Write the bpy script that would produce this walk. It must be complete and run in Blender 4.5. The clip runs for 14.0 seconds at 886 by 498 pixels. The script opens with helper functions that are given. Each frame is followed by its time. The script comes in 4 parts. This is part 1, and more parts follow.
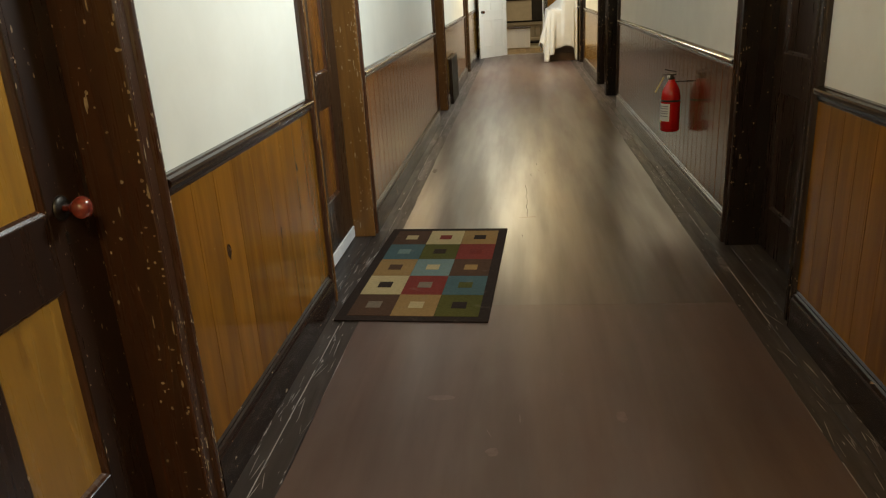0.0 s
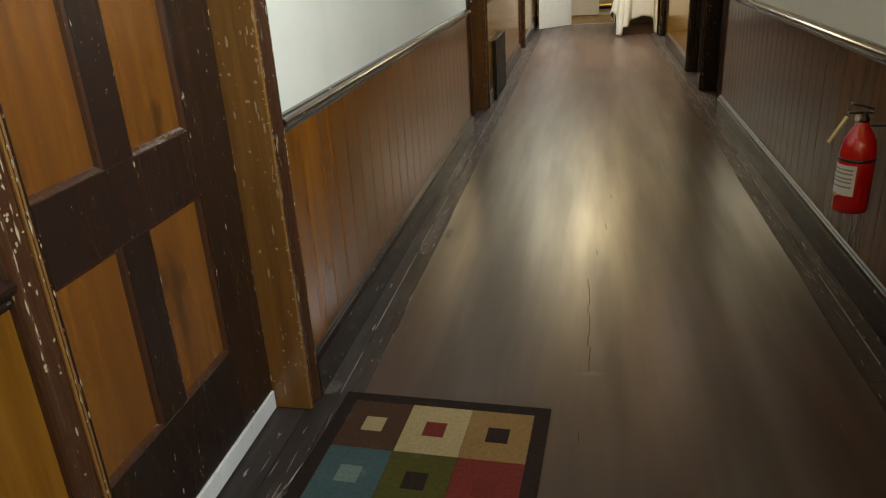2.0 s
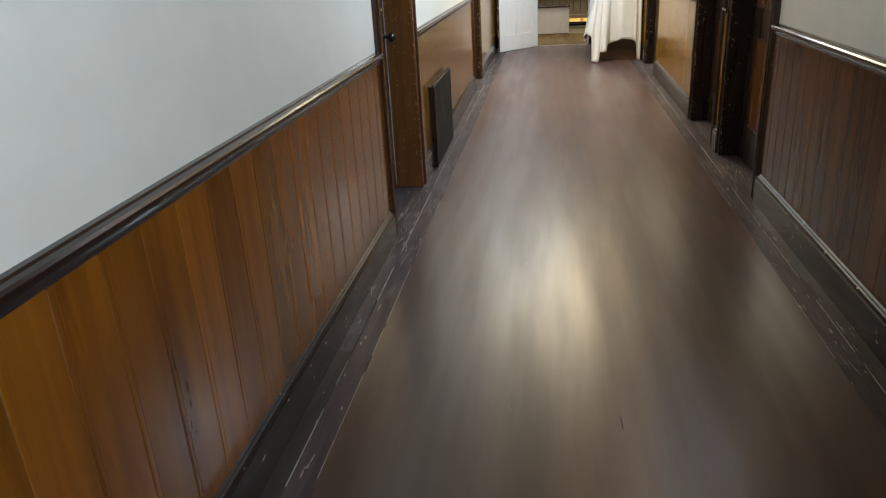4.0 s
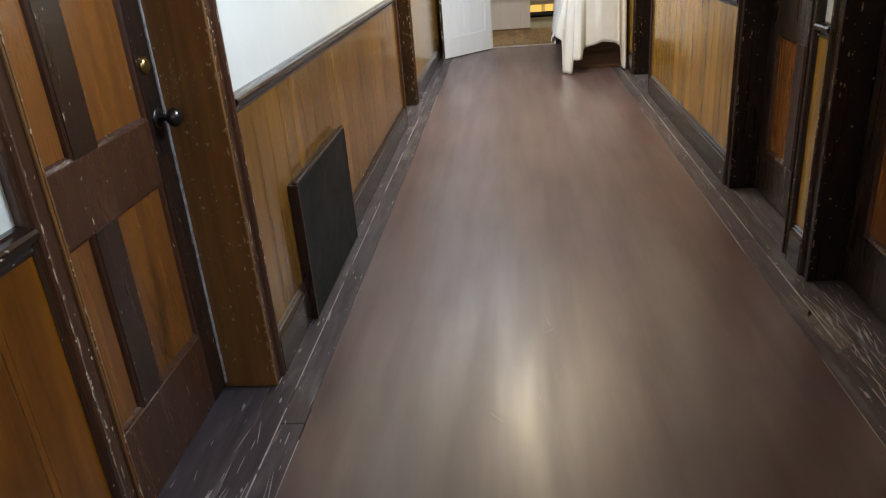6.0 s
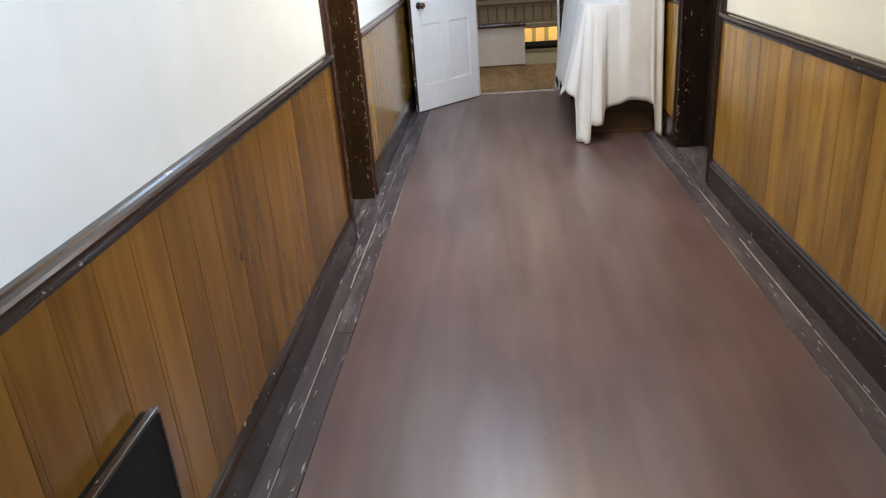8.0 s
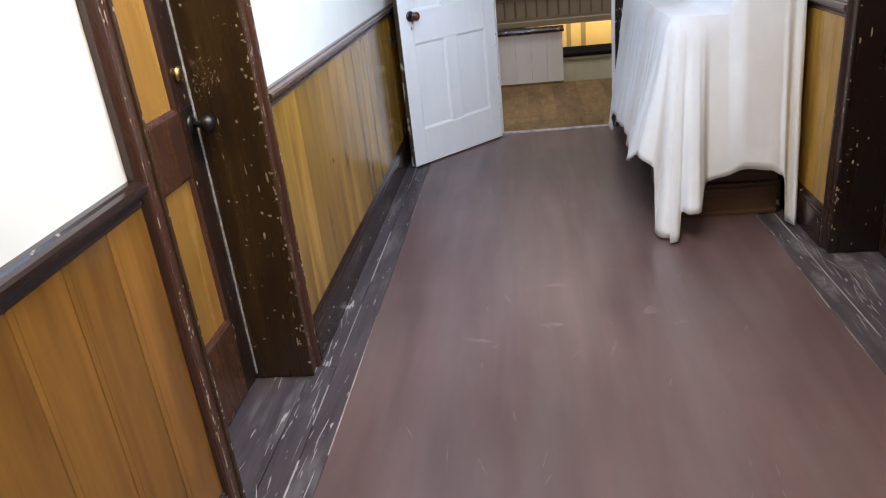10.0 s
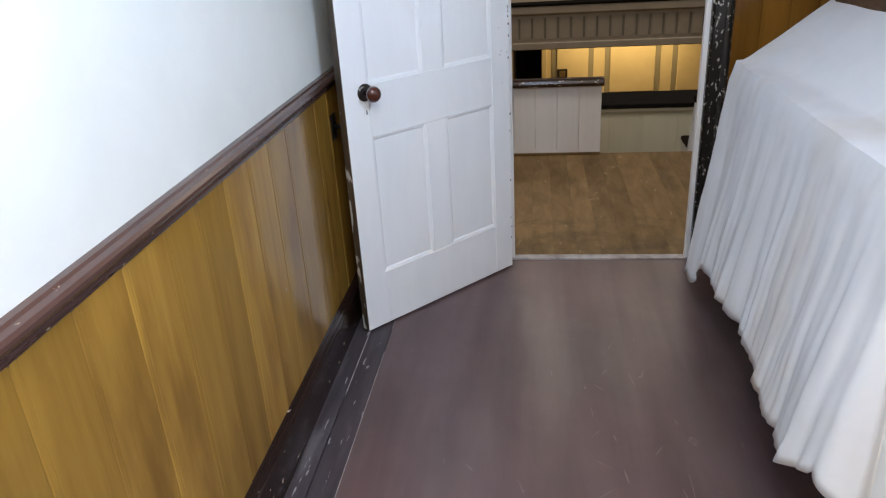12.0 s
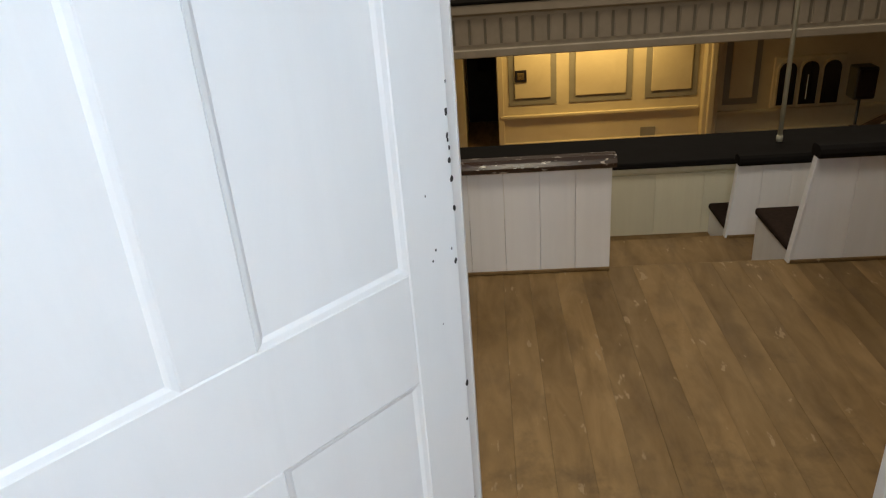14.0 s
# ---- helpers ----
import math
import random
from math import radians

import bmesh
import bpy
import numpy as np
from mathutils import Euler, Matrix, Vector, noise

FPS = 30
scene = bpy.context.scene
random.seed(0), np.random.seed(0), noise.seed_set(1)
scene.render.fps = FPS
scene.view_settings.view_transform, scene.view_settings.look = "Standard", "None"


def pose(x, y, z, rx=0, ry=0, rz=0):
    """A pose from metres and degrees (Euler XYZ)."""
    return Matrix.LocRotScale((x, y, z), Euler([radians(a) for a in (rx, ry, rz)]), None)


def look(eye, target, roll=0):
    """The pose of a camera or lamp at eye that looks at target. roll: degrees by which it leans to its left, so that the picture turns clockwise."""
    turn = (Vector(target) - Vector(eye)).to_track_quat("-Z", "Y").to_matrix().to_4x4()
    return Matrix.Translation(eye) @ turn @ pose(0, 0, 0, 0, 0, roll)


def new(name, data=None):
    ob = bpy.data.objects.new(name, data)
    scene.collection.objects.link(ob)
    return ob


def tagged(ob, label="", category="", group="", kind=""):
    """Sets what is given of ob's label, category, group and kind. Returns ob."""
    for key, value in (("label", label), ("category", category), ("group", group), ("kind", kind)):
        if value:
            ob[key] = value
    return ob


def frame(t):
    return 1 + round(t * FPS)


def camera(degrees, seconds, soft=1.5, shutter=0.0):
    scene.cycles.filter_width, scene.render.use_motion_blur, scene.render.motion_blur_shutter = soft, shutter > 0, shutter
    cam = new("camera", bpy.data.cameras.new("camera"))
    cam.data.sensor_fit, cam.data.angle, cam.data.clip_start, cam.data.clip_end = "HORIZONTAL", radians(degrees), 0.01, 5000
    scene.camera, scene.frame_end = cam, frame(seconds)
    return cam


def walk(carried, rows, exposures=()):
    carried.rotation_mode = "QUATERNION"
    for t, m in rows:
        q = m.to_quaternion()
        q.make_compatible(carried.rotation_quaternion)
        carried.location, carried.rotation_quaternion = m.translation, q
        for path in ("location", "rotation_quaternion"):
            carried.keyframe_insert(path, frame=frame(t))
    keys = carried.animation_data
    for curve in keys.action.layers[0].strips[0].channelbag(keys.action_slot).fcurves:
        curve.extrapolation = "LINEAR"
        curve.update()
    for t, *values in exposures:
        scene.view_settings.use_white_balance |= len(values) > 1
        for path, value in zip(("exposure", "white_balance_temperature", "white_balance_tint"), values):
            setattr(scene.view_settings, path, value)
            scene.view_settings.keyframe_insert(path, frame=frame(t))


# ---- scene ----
cam = camera(62.5, 14.0, soft=1.2)
PATH = [
    (0, (-0.087, -1.236, 1.366), (-0.31, 0.637, 0.699), -3.4),
    (0.5, (-0.018, -0.753, 1.375), (-0.324, 1.113, 0.724), -3.7),
    (1, (-0.045, -0.175, 1.384), (-0.41, 1.676, 0.721), -3.3),
    (1.5, (-0.001, 0.365, 1.399), (-0.359, 2.185, 0.651), -3.6),
    (2, (-0.096, 0.93, 1.399), (-0.473, 2.741, 0.638), -3.5),
    (2.5, (-0.054, 1.51, 1.408), (-0.467, 3.316, 0.655), -4.7),
    (3, (-0.127, 2.073, 1.369), (-0.556, 3.879, 0.624), -4.9),
    (3.2, (-0.15, 2.264, 1.393), (-0.518, 4.085, 0.652), -3.8),
    (5.3, (-0.172, 4.799, 1.376), (-0.431, 6.614, 0.577), -3.5),
    (5.5, (-0.184, 5.044, 1.378), (-0.443, 6.855, 0.57), -4.2),
    (6, (-0.147, 5.578, 1.375), (-0.353, 7.399, 0.575), -4.6),
    (6.5, (-0.183, 6.09, 1.355), (-0.371, 7.914, 0.558), -3.9),
    (7, (-0.214, 6.62, 1.382), (-0.361, 8.449, 0.588), -3.1),
    (7.5, (-0.144, 7.116, 1.401), (-0.324, 8.943, 0.608), -4.9),
    (8, (-0.218, 7.674, 1.418), (-0.382, 9.507, 0.637), -4.4),
    (10.3, (-0.196, 10.067, 1.367), (-0.459, 11.871, 0.544), -6.2),
    (10.5, (-0.214, 10.259, 1.406), (-0.476, 12.046, 0.549), -5.0),
    (11, (-0.161, 10.762, 1.438), (-0.45, 12.54, 0.569), -4.6),
    (11.5, (-0.291, 11.275, 1.442), (-0.598, 13.07, 0.615), -4.3),
    (12, (-0.279, 11.764, 1.426), (-0.531, 13.569, 0.602), -3.5),
    (12.5, (-0.312, 12.23, 1.418), (-0.591, 14.046, 0.626), -4.5),
    (13, (-0.373, 12.704, 1.408), (-0.623, 14.52, 0.608), -3.8),
    (13.5, (-0.278, 13.205, 1.422), (-0.484, 14.998, 0.56), -4.4),
    (14, (-0.327, 13.734, 1.405), (-0.466, 15.526, 0.527), -4.6),
]
GRADE = [(0, 0.32, 7900, 6), (2, 0.25, 7700, 6), (3, 0.42, 6700, 9), (5.5, 0.64, 6350, 11), (6, 0.54, 6280, 12), (7.5, 0.36, 6000, 14), (10.5, 0.46, 5600, 17), (12, 0.36, 5700, 16), (13, 0.40, 5850, 13), (14, 0.58, 5950, 12)]
walk(cam, [(t, look(eye, target, roll)) for t, eye, target, roll in PATH], GRADE)

# ---- light ----
world = bpy.data.worlds.new("world")
world.use_nodes = True
scene.world = world
_bg = world.node_tree.nodes["Background"]
_sky = world.node_tree.nodes.new("ShaderNodeTexSky")
_sky.sky_type, _sky.sun_disc = "NISHITA", False
_sky.sun_elevation, _sky.sun_rotation = radians(40), radians(70)
world.node_tree.links.new(_sky.outputs[0], _bg.inputs[0])
_bg.inputs[1].default_value = 0.08


def area(name, m, sx, sy, watts, color):
    d = bpy.data.lights.new(name, "AREA")
    d.shape, d.size, d.size_y, d.energy, d.color = "RECTANGLE", sx, sy, watts, color
    ob = new(name, d)
    ob.matrix_world = m
    return ob


WARM, DAY = (1.0, 0.83, 0.52), (0.70, 0.85, 1.0)
area("ceiling_lamp_light", pose(-0.12, 11.1, 2.69), 0.9, 0.9, 43, WARM)
# added fill behind the start of the walk, source unseen
area("ceiling_lamp_light", pose(0.0, -2.2, 2.69), 0.4, 0.4, 32, WARM)
area("skylight_light", pose(-0.4, 12.35, 2.86), 0.7, 1.1, 21, (0.62, 0.82, 1.0))
# daylight in assumed, unseen transoms over the right-hand doors, to brighten the left wall
area("transom_light", pose(1.08, 2.12, 2.42, 0, 92, 0), 0.34, 0.86, 92, DAY)
area("transom_light", pose(1.08, 7.79, 2.42, 0, 92, 0), 0.34, 0.82, 62, DAY)
area("transom_light", pose(1.08, 8.97, 2.42, 0, 92, 0), 0.34, 0.78, 7, DAY)
area("transom_light", pose(1.08, 12.2, 2.42, 0, 90, 0), 0.34, 0.7, 60, DAY)
# church: implied lamps under the far gallery; unseen fills added over nave and pews
area("under_gallery_light", pose(1.15, 23.95, -0.24), 2.0, 0.2, 26, (1.0, 0.68, 0.22))
area("nave_light", pose(1.0, 20.6, 4.3), 5.0, 2.4, 95, (1.0, 0.84, 0.58))
area("gallery_light", pose(-0.2, 15.25, 3.6, 18, 0, 0), 1.8, 0.6, 33, (1.0, 0.88, 0.68))


# ---- materials ----
def surface(name, c1, c2, rough=(0.3, 0.5), stretch=(1, 1, 1), scale=8.0, bump=0.12, rnd=0.0, chips=None,
            scratch=None, stain=None, metal=0.0, coat=0.0, fine=90.0, blot=0.14, spec=0.5, patch=None, coat_rough=0.12, coat_tint=None, near_shade=None, grime_shade=None):
    m = bpy.data.materials.new(name)
    m.use_nodes = True
    nt = m.node_tree
    N, L = nt.nodes.new, nt.links.new
    bsdf = nt.nodes["Principled BSDF"]
    geo, info = N("ShaderNodeNewGeometry"), N("ShaderNodeObjectInfo")
    off = N("ShaderNodeVectorMath")
    off.operation = "MULTIPLY_ADD"
    L(info.outputs["Random"], off.inputs[0])
    off.inputs[1].default_value = (7.3, 11.1, 5.7) if rnd else (0, 0, 0)
    L(geo.outputs["Position"], off.inputs[2])
    mp = N("ShaderNodeMapping")
    mp.inputs["Scale"].default_value = stretch
    L(off.outputs[0], mp.inputs[0])
    n1 = N("ShaderNodeTexNoise")
    n1.inputs["Scale"].default_value, n1.inputs["Detail"].default_value = scale, 8
    n1.inputs["Roughness"].default_value, n1.inputs["Distortion"].default_value = 0.62, 0.6
    L(mp.outputs[0], n1.inputs["Vector"])
    r1 = N("ShaderNodeMapRange")
    r1.inputs[1].default_value, r1.inputs[2].default_value = 0.3, 0.7
    L(n1.outputs["Fac"], r1.inputs[0])
    mix = N("ShaderNodeMix")
    mix.data_type = "RGBA"
    mix.inputs[6].default_value, mix.inputs[7].default_value = (*c1, 1), (*c2, 1)
    L(r1.outputs[0], mix.inputs[0])
    # broad blotches and, for repeated pieces, a tone of their own
    n2 = N("ShaderNodeTexNoise")
    n2.inputs["Scale"].default_value, n2.inputs["Detail"].default_value = 1.7, 4
    L(off.outputs[0], n2.inputs["Vector"])
    r2 = N("ShaderNodeMapRange")
    r2.inputs[1].default_value, r2.inputs[2].default_value = 0.25, 0.75
    r2.inputs[3].default_value, r2.inputs[4].default_value = 1 - blot, 1 + blot
    L(n2.outputs["Fac"], r2.inputs[0])
    r3 = N("ShaderNodeMapRange")
    r3.inputs[3].default_value, r3.inputs[4].default_value = 1 - rnd, 1 + rnd
    L(info.outputs["Random"], r3.inputs[0])
    mul = N("ShaderNodeMath")
    mul.operation = "MULTIPLY"
    L(r2.outputs[0], mul.inputs[0])
    L(r3.outputs[0], mul.inputs[1])
    hsv = N("ShaderNodeHueSaturation")
    L(mix.outputs[2], hsv.inputs["Color"])
    L(mul.outputs[0], hsv.inputs["Value"])
    color = hsv.outputs[0]

    def over(color, tint, sc, st, lo, hi, amount, offset):
        mp2 = N("ShaderNodeMapping")
        mp2.inputs["Scale"].default_value, mp2.inputs["Location"].default_value = st, offset
        L(off.outputs[0], mp2.inputs[0])
        a = N("ShaderNodeTexNoise")
        a.inputs["Scale"].default_value, a.inputs["Detail"].default_value = sc, 5
        a.inputs["Roughness"].default_value = 0.55
        L(mp2.outputs[0], a.inputs["Vector"])
        r = N("ShaderNodeMapRange")
        r.inputs[1].default_value, r.inputs[2].default_value = lo, hi
        r.inputs[4].default_value = amount
        L(a.outputs["Fac"], r.inputs[0])
        x = N("ShaderNodeMix")
        x.data_type = "RGBA"
        L(r.outputs[0], x.inputs[0])
        L(color, x.inputs[6])
        x.inputs[7].default_value = (*tint, 1)
        return x.outputs[2]

    if stain:
        color = over(color, stain[0], stain[1], stain[2], stain[3], stain[4], stain[5], (3.1, 1.7, 9.2))
    if chips:
        color = over(color, chips[0], chips[1], chips[2], chips[3], chips[3] + 0.03, 0.9, (0.4, 5.2, 2.2))
    if scratch:
        color = over(color, scratch[0], scratch[1], scratch[2], scratch[3], scratch[3] + 0.02, 0.85, (8.4, 2.9, 6.6))
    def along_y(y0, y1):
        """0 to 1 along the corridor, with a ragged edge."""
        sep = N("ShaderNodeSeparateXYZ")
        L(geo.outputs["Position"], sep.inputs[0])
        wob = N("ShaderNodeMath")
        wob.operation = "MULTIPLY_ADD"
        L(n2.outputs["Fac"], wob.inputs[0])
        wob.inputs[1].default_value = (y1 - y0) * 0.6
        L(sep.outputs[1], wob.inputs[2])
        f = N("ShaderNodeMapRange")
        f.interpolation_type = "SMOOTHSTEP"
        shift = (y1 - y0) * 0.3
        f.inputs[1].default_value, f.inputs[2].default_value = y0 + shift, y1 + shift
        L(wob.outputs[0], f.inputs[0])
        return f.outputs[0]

    shade_mix = None
    if near_shade:
        # shade of the nearer floor put into its colour, with more gloss; redder beyond
        shade_mix = along_y(near_shade[0], near_shade[1])
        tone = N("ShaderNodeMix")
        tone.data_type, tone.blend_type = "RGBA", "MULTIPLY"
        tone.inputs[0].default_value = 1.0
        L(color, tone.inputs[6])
        tone.inputs[7].default_value = (*near_shade[2], 1)
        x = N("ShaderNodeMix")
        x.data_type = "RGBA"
        L(shade_mix, x.inputs[0])
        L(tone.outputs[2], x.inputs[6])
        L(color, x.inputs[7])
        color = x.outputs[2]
    if grime_shade:
        # trodden dirt, densest by the doorway; also paints the dim corridor end
        mottle = N("ShaderNodeTexNoise")
        mottle.inputs["Scale"].default_value, mottle.inputs["Detail"].default_value, mottle.inputs["Roughness"].default_value = grime_shade[3], 7, 0.68
        L(geo.outputs["Position"], mottle.inputs["Vector"])
        add = N("ShaderNodeMath")
        add.operation = "MULTIPLY_ADD"
        L(along_y(grime_shade[1], grime_shade[0]), add.inputs[0])
        add.inputs[1].default_value = 0.22
        L(mottle.outputs["Fac"], add.inputs[2])
        r = N("ShaderNodeMapRange")
        r.inputs[1].default_value, r.inputs[2].default_value, r.inputs[4].default_value = 0.60, 0.86, grime_shade[4]
        L(add.outputs[0], r.inputs[0])
        x = N("ShaderNodeMix")
        x.data_type = "RGBA"
        L(r.outputs[0], x.inputs[0])
        L(color, x.inputs[6])
        x.inputs[7].default_value = (*grime_shade[2], 1)
        color = x.outputs[2]
    L(color, bsdf.inputs["Base Color"])
    rr = N("ShaderNodeMapRange")
    rr.inputs[1].default_value, rr.inputs[2].default_value = 0.3, 0.7
    rr.inputs[3].default_value, rr.inputs[4].default_value = rough
    L(n1.outputs["Fac"], rr.inputs[0])
    if patch:
        # worn patches in the gloss
        mp4 = N("ShaderNodeMapping")
        mp4.inputs["Scale"].default_value = patch[1]
        L(off.outputs[0], mp4.inputs[0])
        n4 = N("ShaderNodeTexNoise")
        n4.inputs["Scale"].default_value, n4.inputs["Detail"].default_value, n4.inputs["Roughness"].default_value = patch[0], 4, 0.5
        L(mp4.outputs[0], n4.inputs["Vector"])
        L(n4.outputs["Fac"], rr.inputs[0])
        rr.inputs[1].default_value, rr.inputs[2].default_value = 0.36, 0.64
        sp = N("ShaderNodeMapRange")
        sp.inputs[1].default_value, sp.inputs[2].default_value = 0.36, 0.64
        sp.inputs[3].default_value, sp.inputs[4].default_value = spec * 1.2, spec * 0.75
        L(n4.outputs["Fac"], sp.inputs[0])
        L(sp.outputs[0], bsdf.inputs["Specular IOR Level"])
    L(rr.outputs[0], bsdf.inputs["Roughness"])
    bsdf.inputs["Metallic"].default_value = metal
    if not patch:
        bsdf.inputs["Specular IOR Level"].default_value = spec
    bsdf.inputs["Coat Weight"].default_value, bsdf.inputs["Coat Roughness"].default_value = coat, coat_rough
    if coat_tint:
        bsdf.inputs["Coat Tint"].default_value = (*coat_tint, 1)
    if near_shade:
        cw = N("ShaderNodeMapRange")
        cw.inputs[3].default_value, cw.inputs[4].default_value = near_shade[3], coat
        L(shade_mix, cw.inputs[0])
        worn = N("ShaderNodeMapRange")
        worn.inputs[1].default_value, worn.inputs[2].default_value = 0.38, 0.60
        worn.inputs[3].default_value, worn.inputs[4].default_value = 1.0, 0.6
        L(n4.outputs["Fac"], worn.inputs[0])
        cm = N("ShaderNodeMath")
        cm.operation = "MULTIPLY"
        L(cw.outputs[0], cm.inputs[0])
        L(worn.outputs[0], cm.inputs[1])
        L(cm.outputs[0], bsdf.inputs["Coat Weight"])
    if bump:
        n3 = N("ShaderNodeTexNoise")
        n3.inputs["Scale"].default_value, n3.inputs["Detail"].default_value = fine, 3
        L(mp.outputs[0], n3.inputs["Vector"])
        add = N("ShaderNodeMath")
        add.operation = "MULTIPLY_ADD"
        L(n3.outputs["Fac"], add.inputs[0])
        add.inputs[1].default_value = 0.35
        L(n1.outputs["Fac"], add.inputs[2])
        b = N("ShaderNodeBump")
        b.inputs["Strength"].default_value, b.inputs["Distance"].default_value = bump, 0.003
        L(add.outputs[0], b.inputs["Height"])
        L(b.outputs[0], bsdf.inputs["Normal"])
    return m


VERT, ALONG = (14, 14, 0.9), (14, 0.7, 14)
FLECK = (0.52, 0.40, 0.28)
NICKS = ((0.55, 0.42, 0.27), 42, (0.5, 0.5, 3.2), 0.72)
plaster = surface("plaster", (0.74, 0.73, 0.66), (0.79, 0.78, 0.71), (0.5, 0.65), scale=5, bump=0.05, blot=0.05, fine=160)
def board_finish(name, c1, c2, spec=0.5, coat=0.0, tint=None):
    return surface(name, c1, c2, (0.15, 0.18), VERT, 1.3, 0.0, 0.22, stain=((0.09, 0.034, 0.008), 2.2, (3, 3, 0.7), 0.50, 0.72, 0.62),
                   chips=((0.46, 0.33, 0.19), 26, (1, 1, 0.45), 0.745), coat=coat, coat_rough=0.14, coat_tint=tint, spec=spec)


# orange and golden tones carry the warm light and the daylight on one varnish
board_wood = board_finish("warm_toned_board", (0.285, 0.118, 0.016), (0.18, 0.068, 0.009))
board_gold = board_finish("daylight_toned_board", (0.38, 0.212, 0.034), (0.26, 0.134, 0.020))
board_brown = board_finish("varnished_brown_board", (0.44, 0.20, 0.026), (0.29, 0.122, 0.015), 0.3, 0.85, (0.60, 0.44, 0.29))
board_tan = board_finish("varnished_tan_board", (0.265, 0.124, 0.020), (0.172, 0.077, 0.012), 0.4, 0.25, (0.80, 0.72, 0.55))
# darker copy: shade on the right-hand wall put into the board colour
board_shaded = board_finish("board_in_shade", (0.125, 0.055, 0.020), (0.074, 0.031, 0.012), 0.18)
bare_fleck = surface("bare_wood_flake", (0.60, 0.46, 0.29), (0.30, 0.21, 0.12), (0.5, 0.7), (1, 1, 1), 60, 0.0)
trim_dark = surface("dark_varnish", (0.030, 0.0135, 0.008), (0.016, 0.008, 0.006), (0.22, 0.4), VERT, 2.0, 0.08, 0.1,
                    chips=(FLECK, 105, (1, 1, 0.5), 0.69), coat=0.15)
rail_dark = surface("rail_varnish", (0.030, 0.015, 0.010), (0.016, 0.008, 0.0065), (0.15, 0.26), ALONG, 1.0, 0.0, 0.0,
                    chips=(FLECK, 45, (1, 0.5, 1), 0.68), coat=0.25, coat_rough=0.18, spec=0.4)
rail_brown = surface("rail_brown_varnish", (0.085, 0.044, 0.034), (0.050, 0.025, 0.019), (0.2, 0.3), ALONG, 1.0, 0.0, 0.0,
                     chips=(FLECK, 45, (1, 0.5, 1), 0.69), coat=0.2, coat_rough=0.2, spec=0.4)
casing_wood = surface("casing_varnish", (0.080, 0.031, 0.014), (0.042, 0.017, 0.009), (0.2, 0.38), VERT, 1.8, 0.08, 0.1,
                      chips=(FLECK, 100, (1, 1, 0.4), 0.69), coat=0.2)
jamb_wood = surface("jamb_varnish", (0.27, 0.130, 0.036), (0.16, 0.072, 0.020), (0.25, 0.42), VERT, 1.8, 0.03, 0.1,
                    chips=((0.58, 0.44, 0.27), 90, (1, 1, 0.8), 0.68), scratch=NICKS, coat=0.2)
jamb_black = surface("black_varnish", (0.018, 0.0095, 0.007), (0.009, 0.006, 0.005), (0.22, 0.4), VERT, 1.8, 0.06, 0.1,
                     chips=(FLECK, 110, (1, 1, 0.8), 0.70), scratch=NICKS, coat=0.15)
jamb_brown = surface("dark_brown_varnish", (0.058, 0.031, 0.011), (0.030, 0.016, 0.007), (0.2, 0.36), VERT, 1.6, 0.05, 0.1,
                     chips=(FLECK, 110, (1, 1, 0.8), 0.71), scratch=NICKS, coat=0.25)
panel_wood = surface("door_panel_wood", (0.225, 0.080, 0.014), (0.125, 0.041, 0.009), (0.22, 0.36), VERT, 1.5, 0.05, 0.15,
                     stain=((0.05, 0.02, 0.006), 2.2, (3, 3, 1.2), 0.6, 0.7, 0.8), chips=((0.5, 0.33, 0.17), 24, (1, 1, 0.7), 0.73), coat=0.3)
panel_gold = surface("door_panel_golden", (0.37, 0.19, 0.035), (0.25, 0.115, 0.02), (0.22, 0.36), VERT, 1.5, 0.05, 0.12,
                     stain=((0.10, 0.04, 0.01), 2.2, (3, 3, 1.2), 0.6, 0.7, 0.6), coat=0.3)
LINO = dict(rough=(0.30, 0.42), stretch=(5, 0.55, 5), scale=1.6, bump=0.0, stain=((0.15, 0.125, 0.118), 1.6, (3.2, 0.7, 2), 0.48, 0.72, 0.4), blot=0.2, spec=0.55,
            patch=(1.6, (3.4, 0.30, 1)))
# dimness of the near stretch is multiplied into the covering's colour
lino = surface("brown_floor_covering", (0.134, 0.082, 0.079), (0.092, 0.056, 0.054), coat=0.18, coat_rough=0.29, near_shade=(5.0, 8.6, (0.50, 0.55, 0.49), 0.85),
               grime_shade=(14.1, 12.9, (0.032, 0.024, 0.023), 3.0, 0.3), **LINO)
lino_matt = surface("matt_floor_covering", (0.118, 0.080, 0.072), (0.082, 0.054, 0.048), coat=0.3, coat_rough=0.34, **LINO)
plank_dark = surface("painted_border_plank", (0.086, 0.070, 0.077), (0.046, 0.036, 0.039), (0.33, 0.55), (10, 1.0, 10), 2.2, 0.2, 0.12,
                     stain=((0.20, 0.18, 0.18), 5, (3, 0.6, 3), 0.54, 0.70, 0.5), chips=((0.42, 0.39, 0.38), 60, (1, 0.16, 1), 0.655), spec=0.35)
# copy of the border plank, darkened in colour for the dim first stretch
plank_dim = surface("dimmed_border_plank", (0.056, 0.047, 0.044), (0.032, 0.026, 0.024), (0.33, 0.55), (10, 1.0, 10), 2.2, 0.2, 0.12,
                      stain=((0.10, 0.09, 0.085), 5, (3, 0.6, 3), 0.54, 0.72, 0.5), chips=((0.42, 0.39, 0.38), 60, (1, 0.16, 1), 0.665), spec=0.35)
joint_pale = surface("pale_worn_joint", (0.50, 0.47, 0.46), (0.22, 0.19, 0.18), (0.6, 0.8), (1, 1, 1), 14, 0.2)
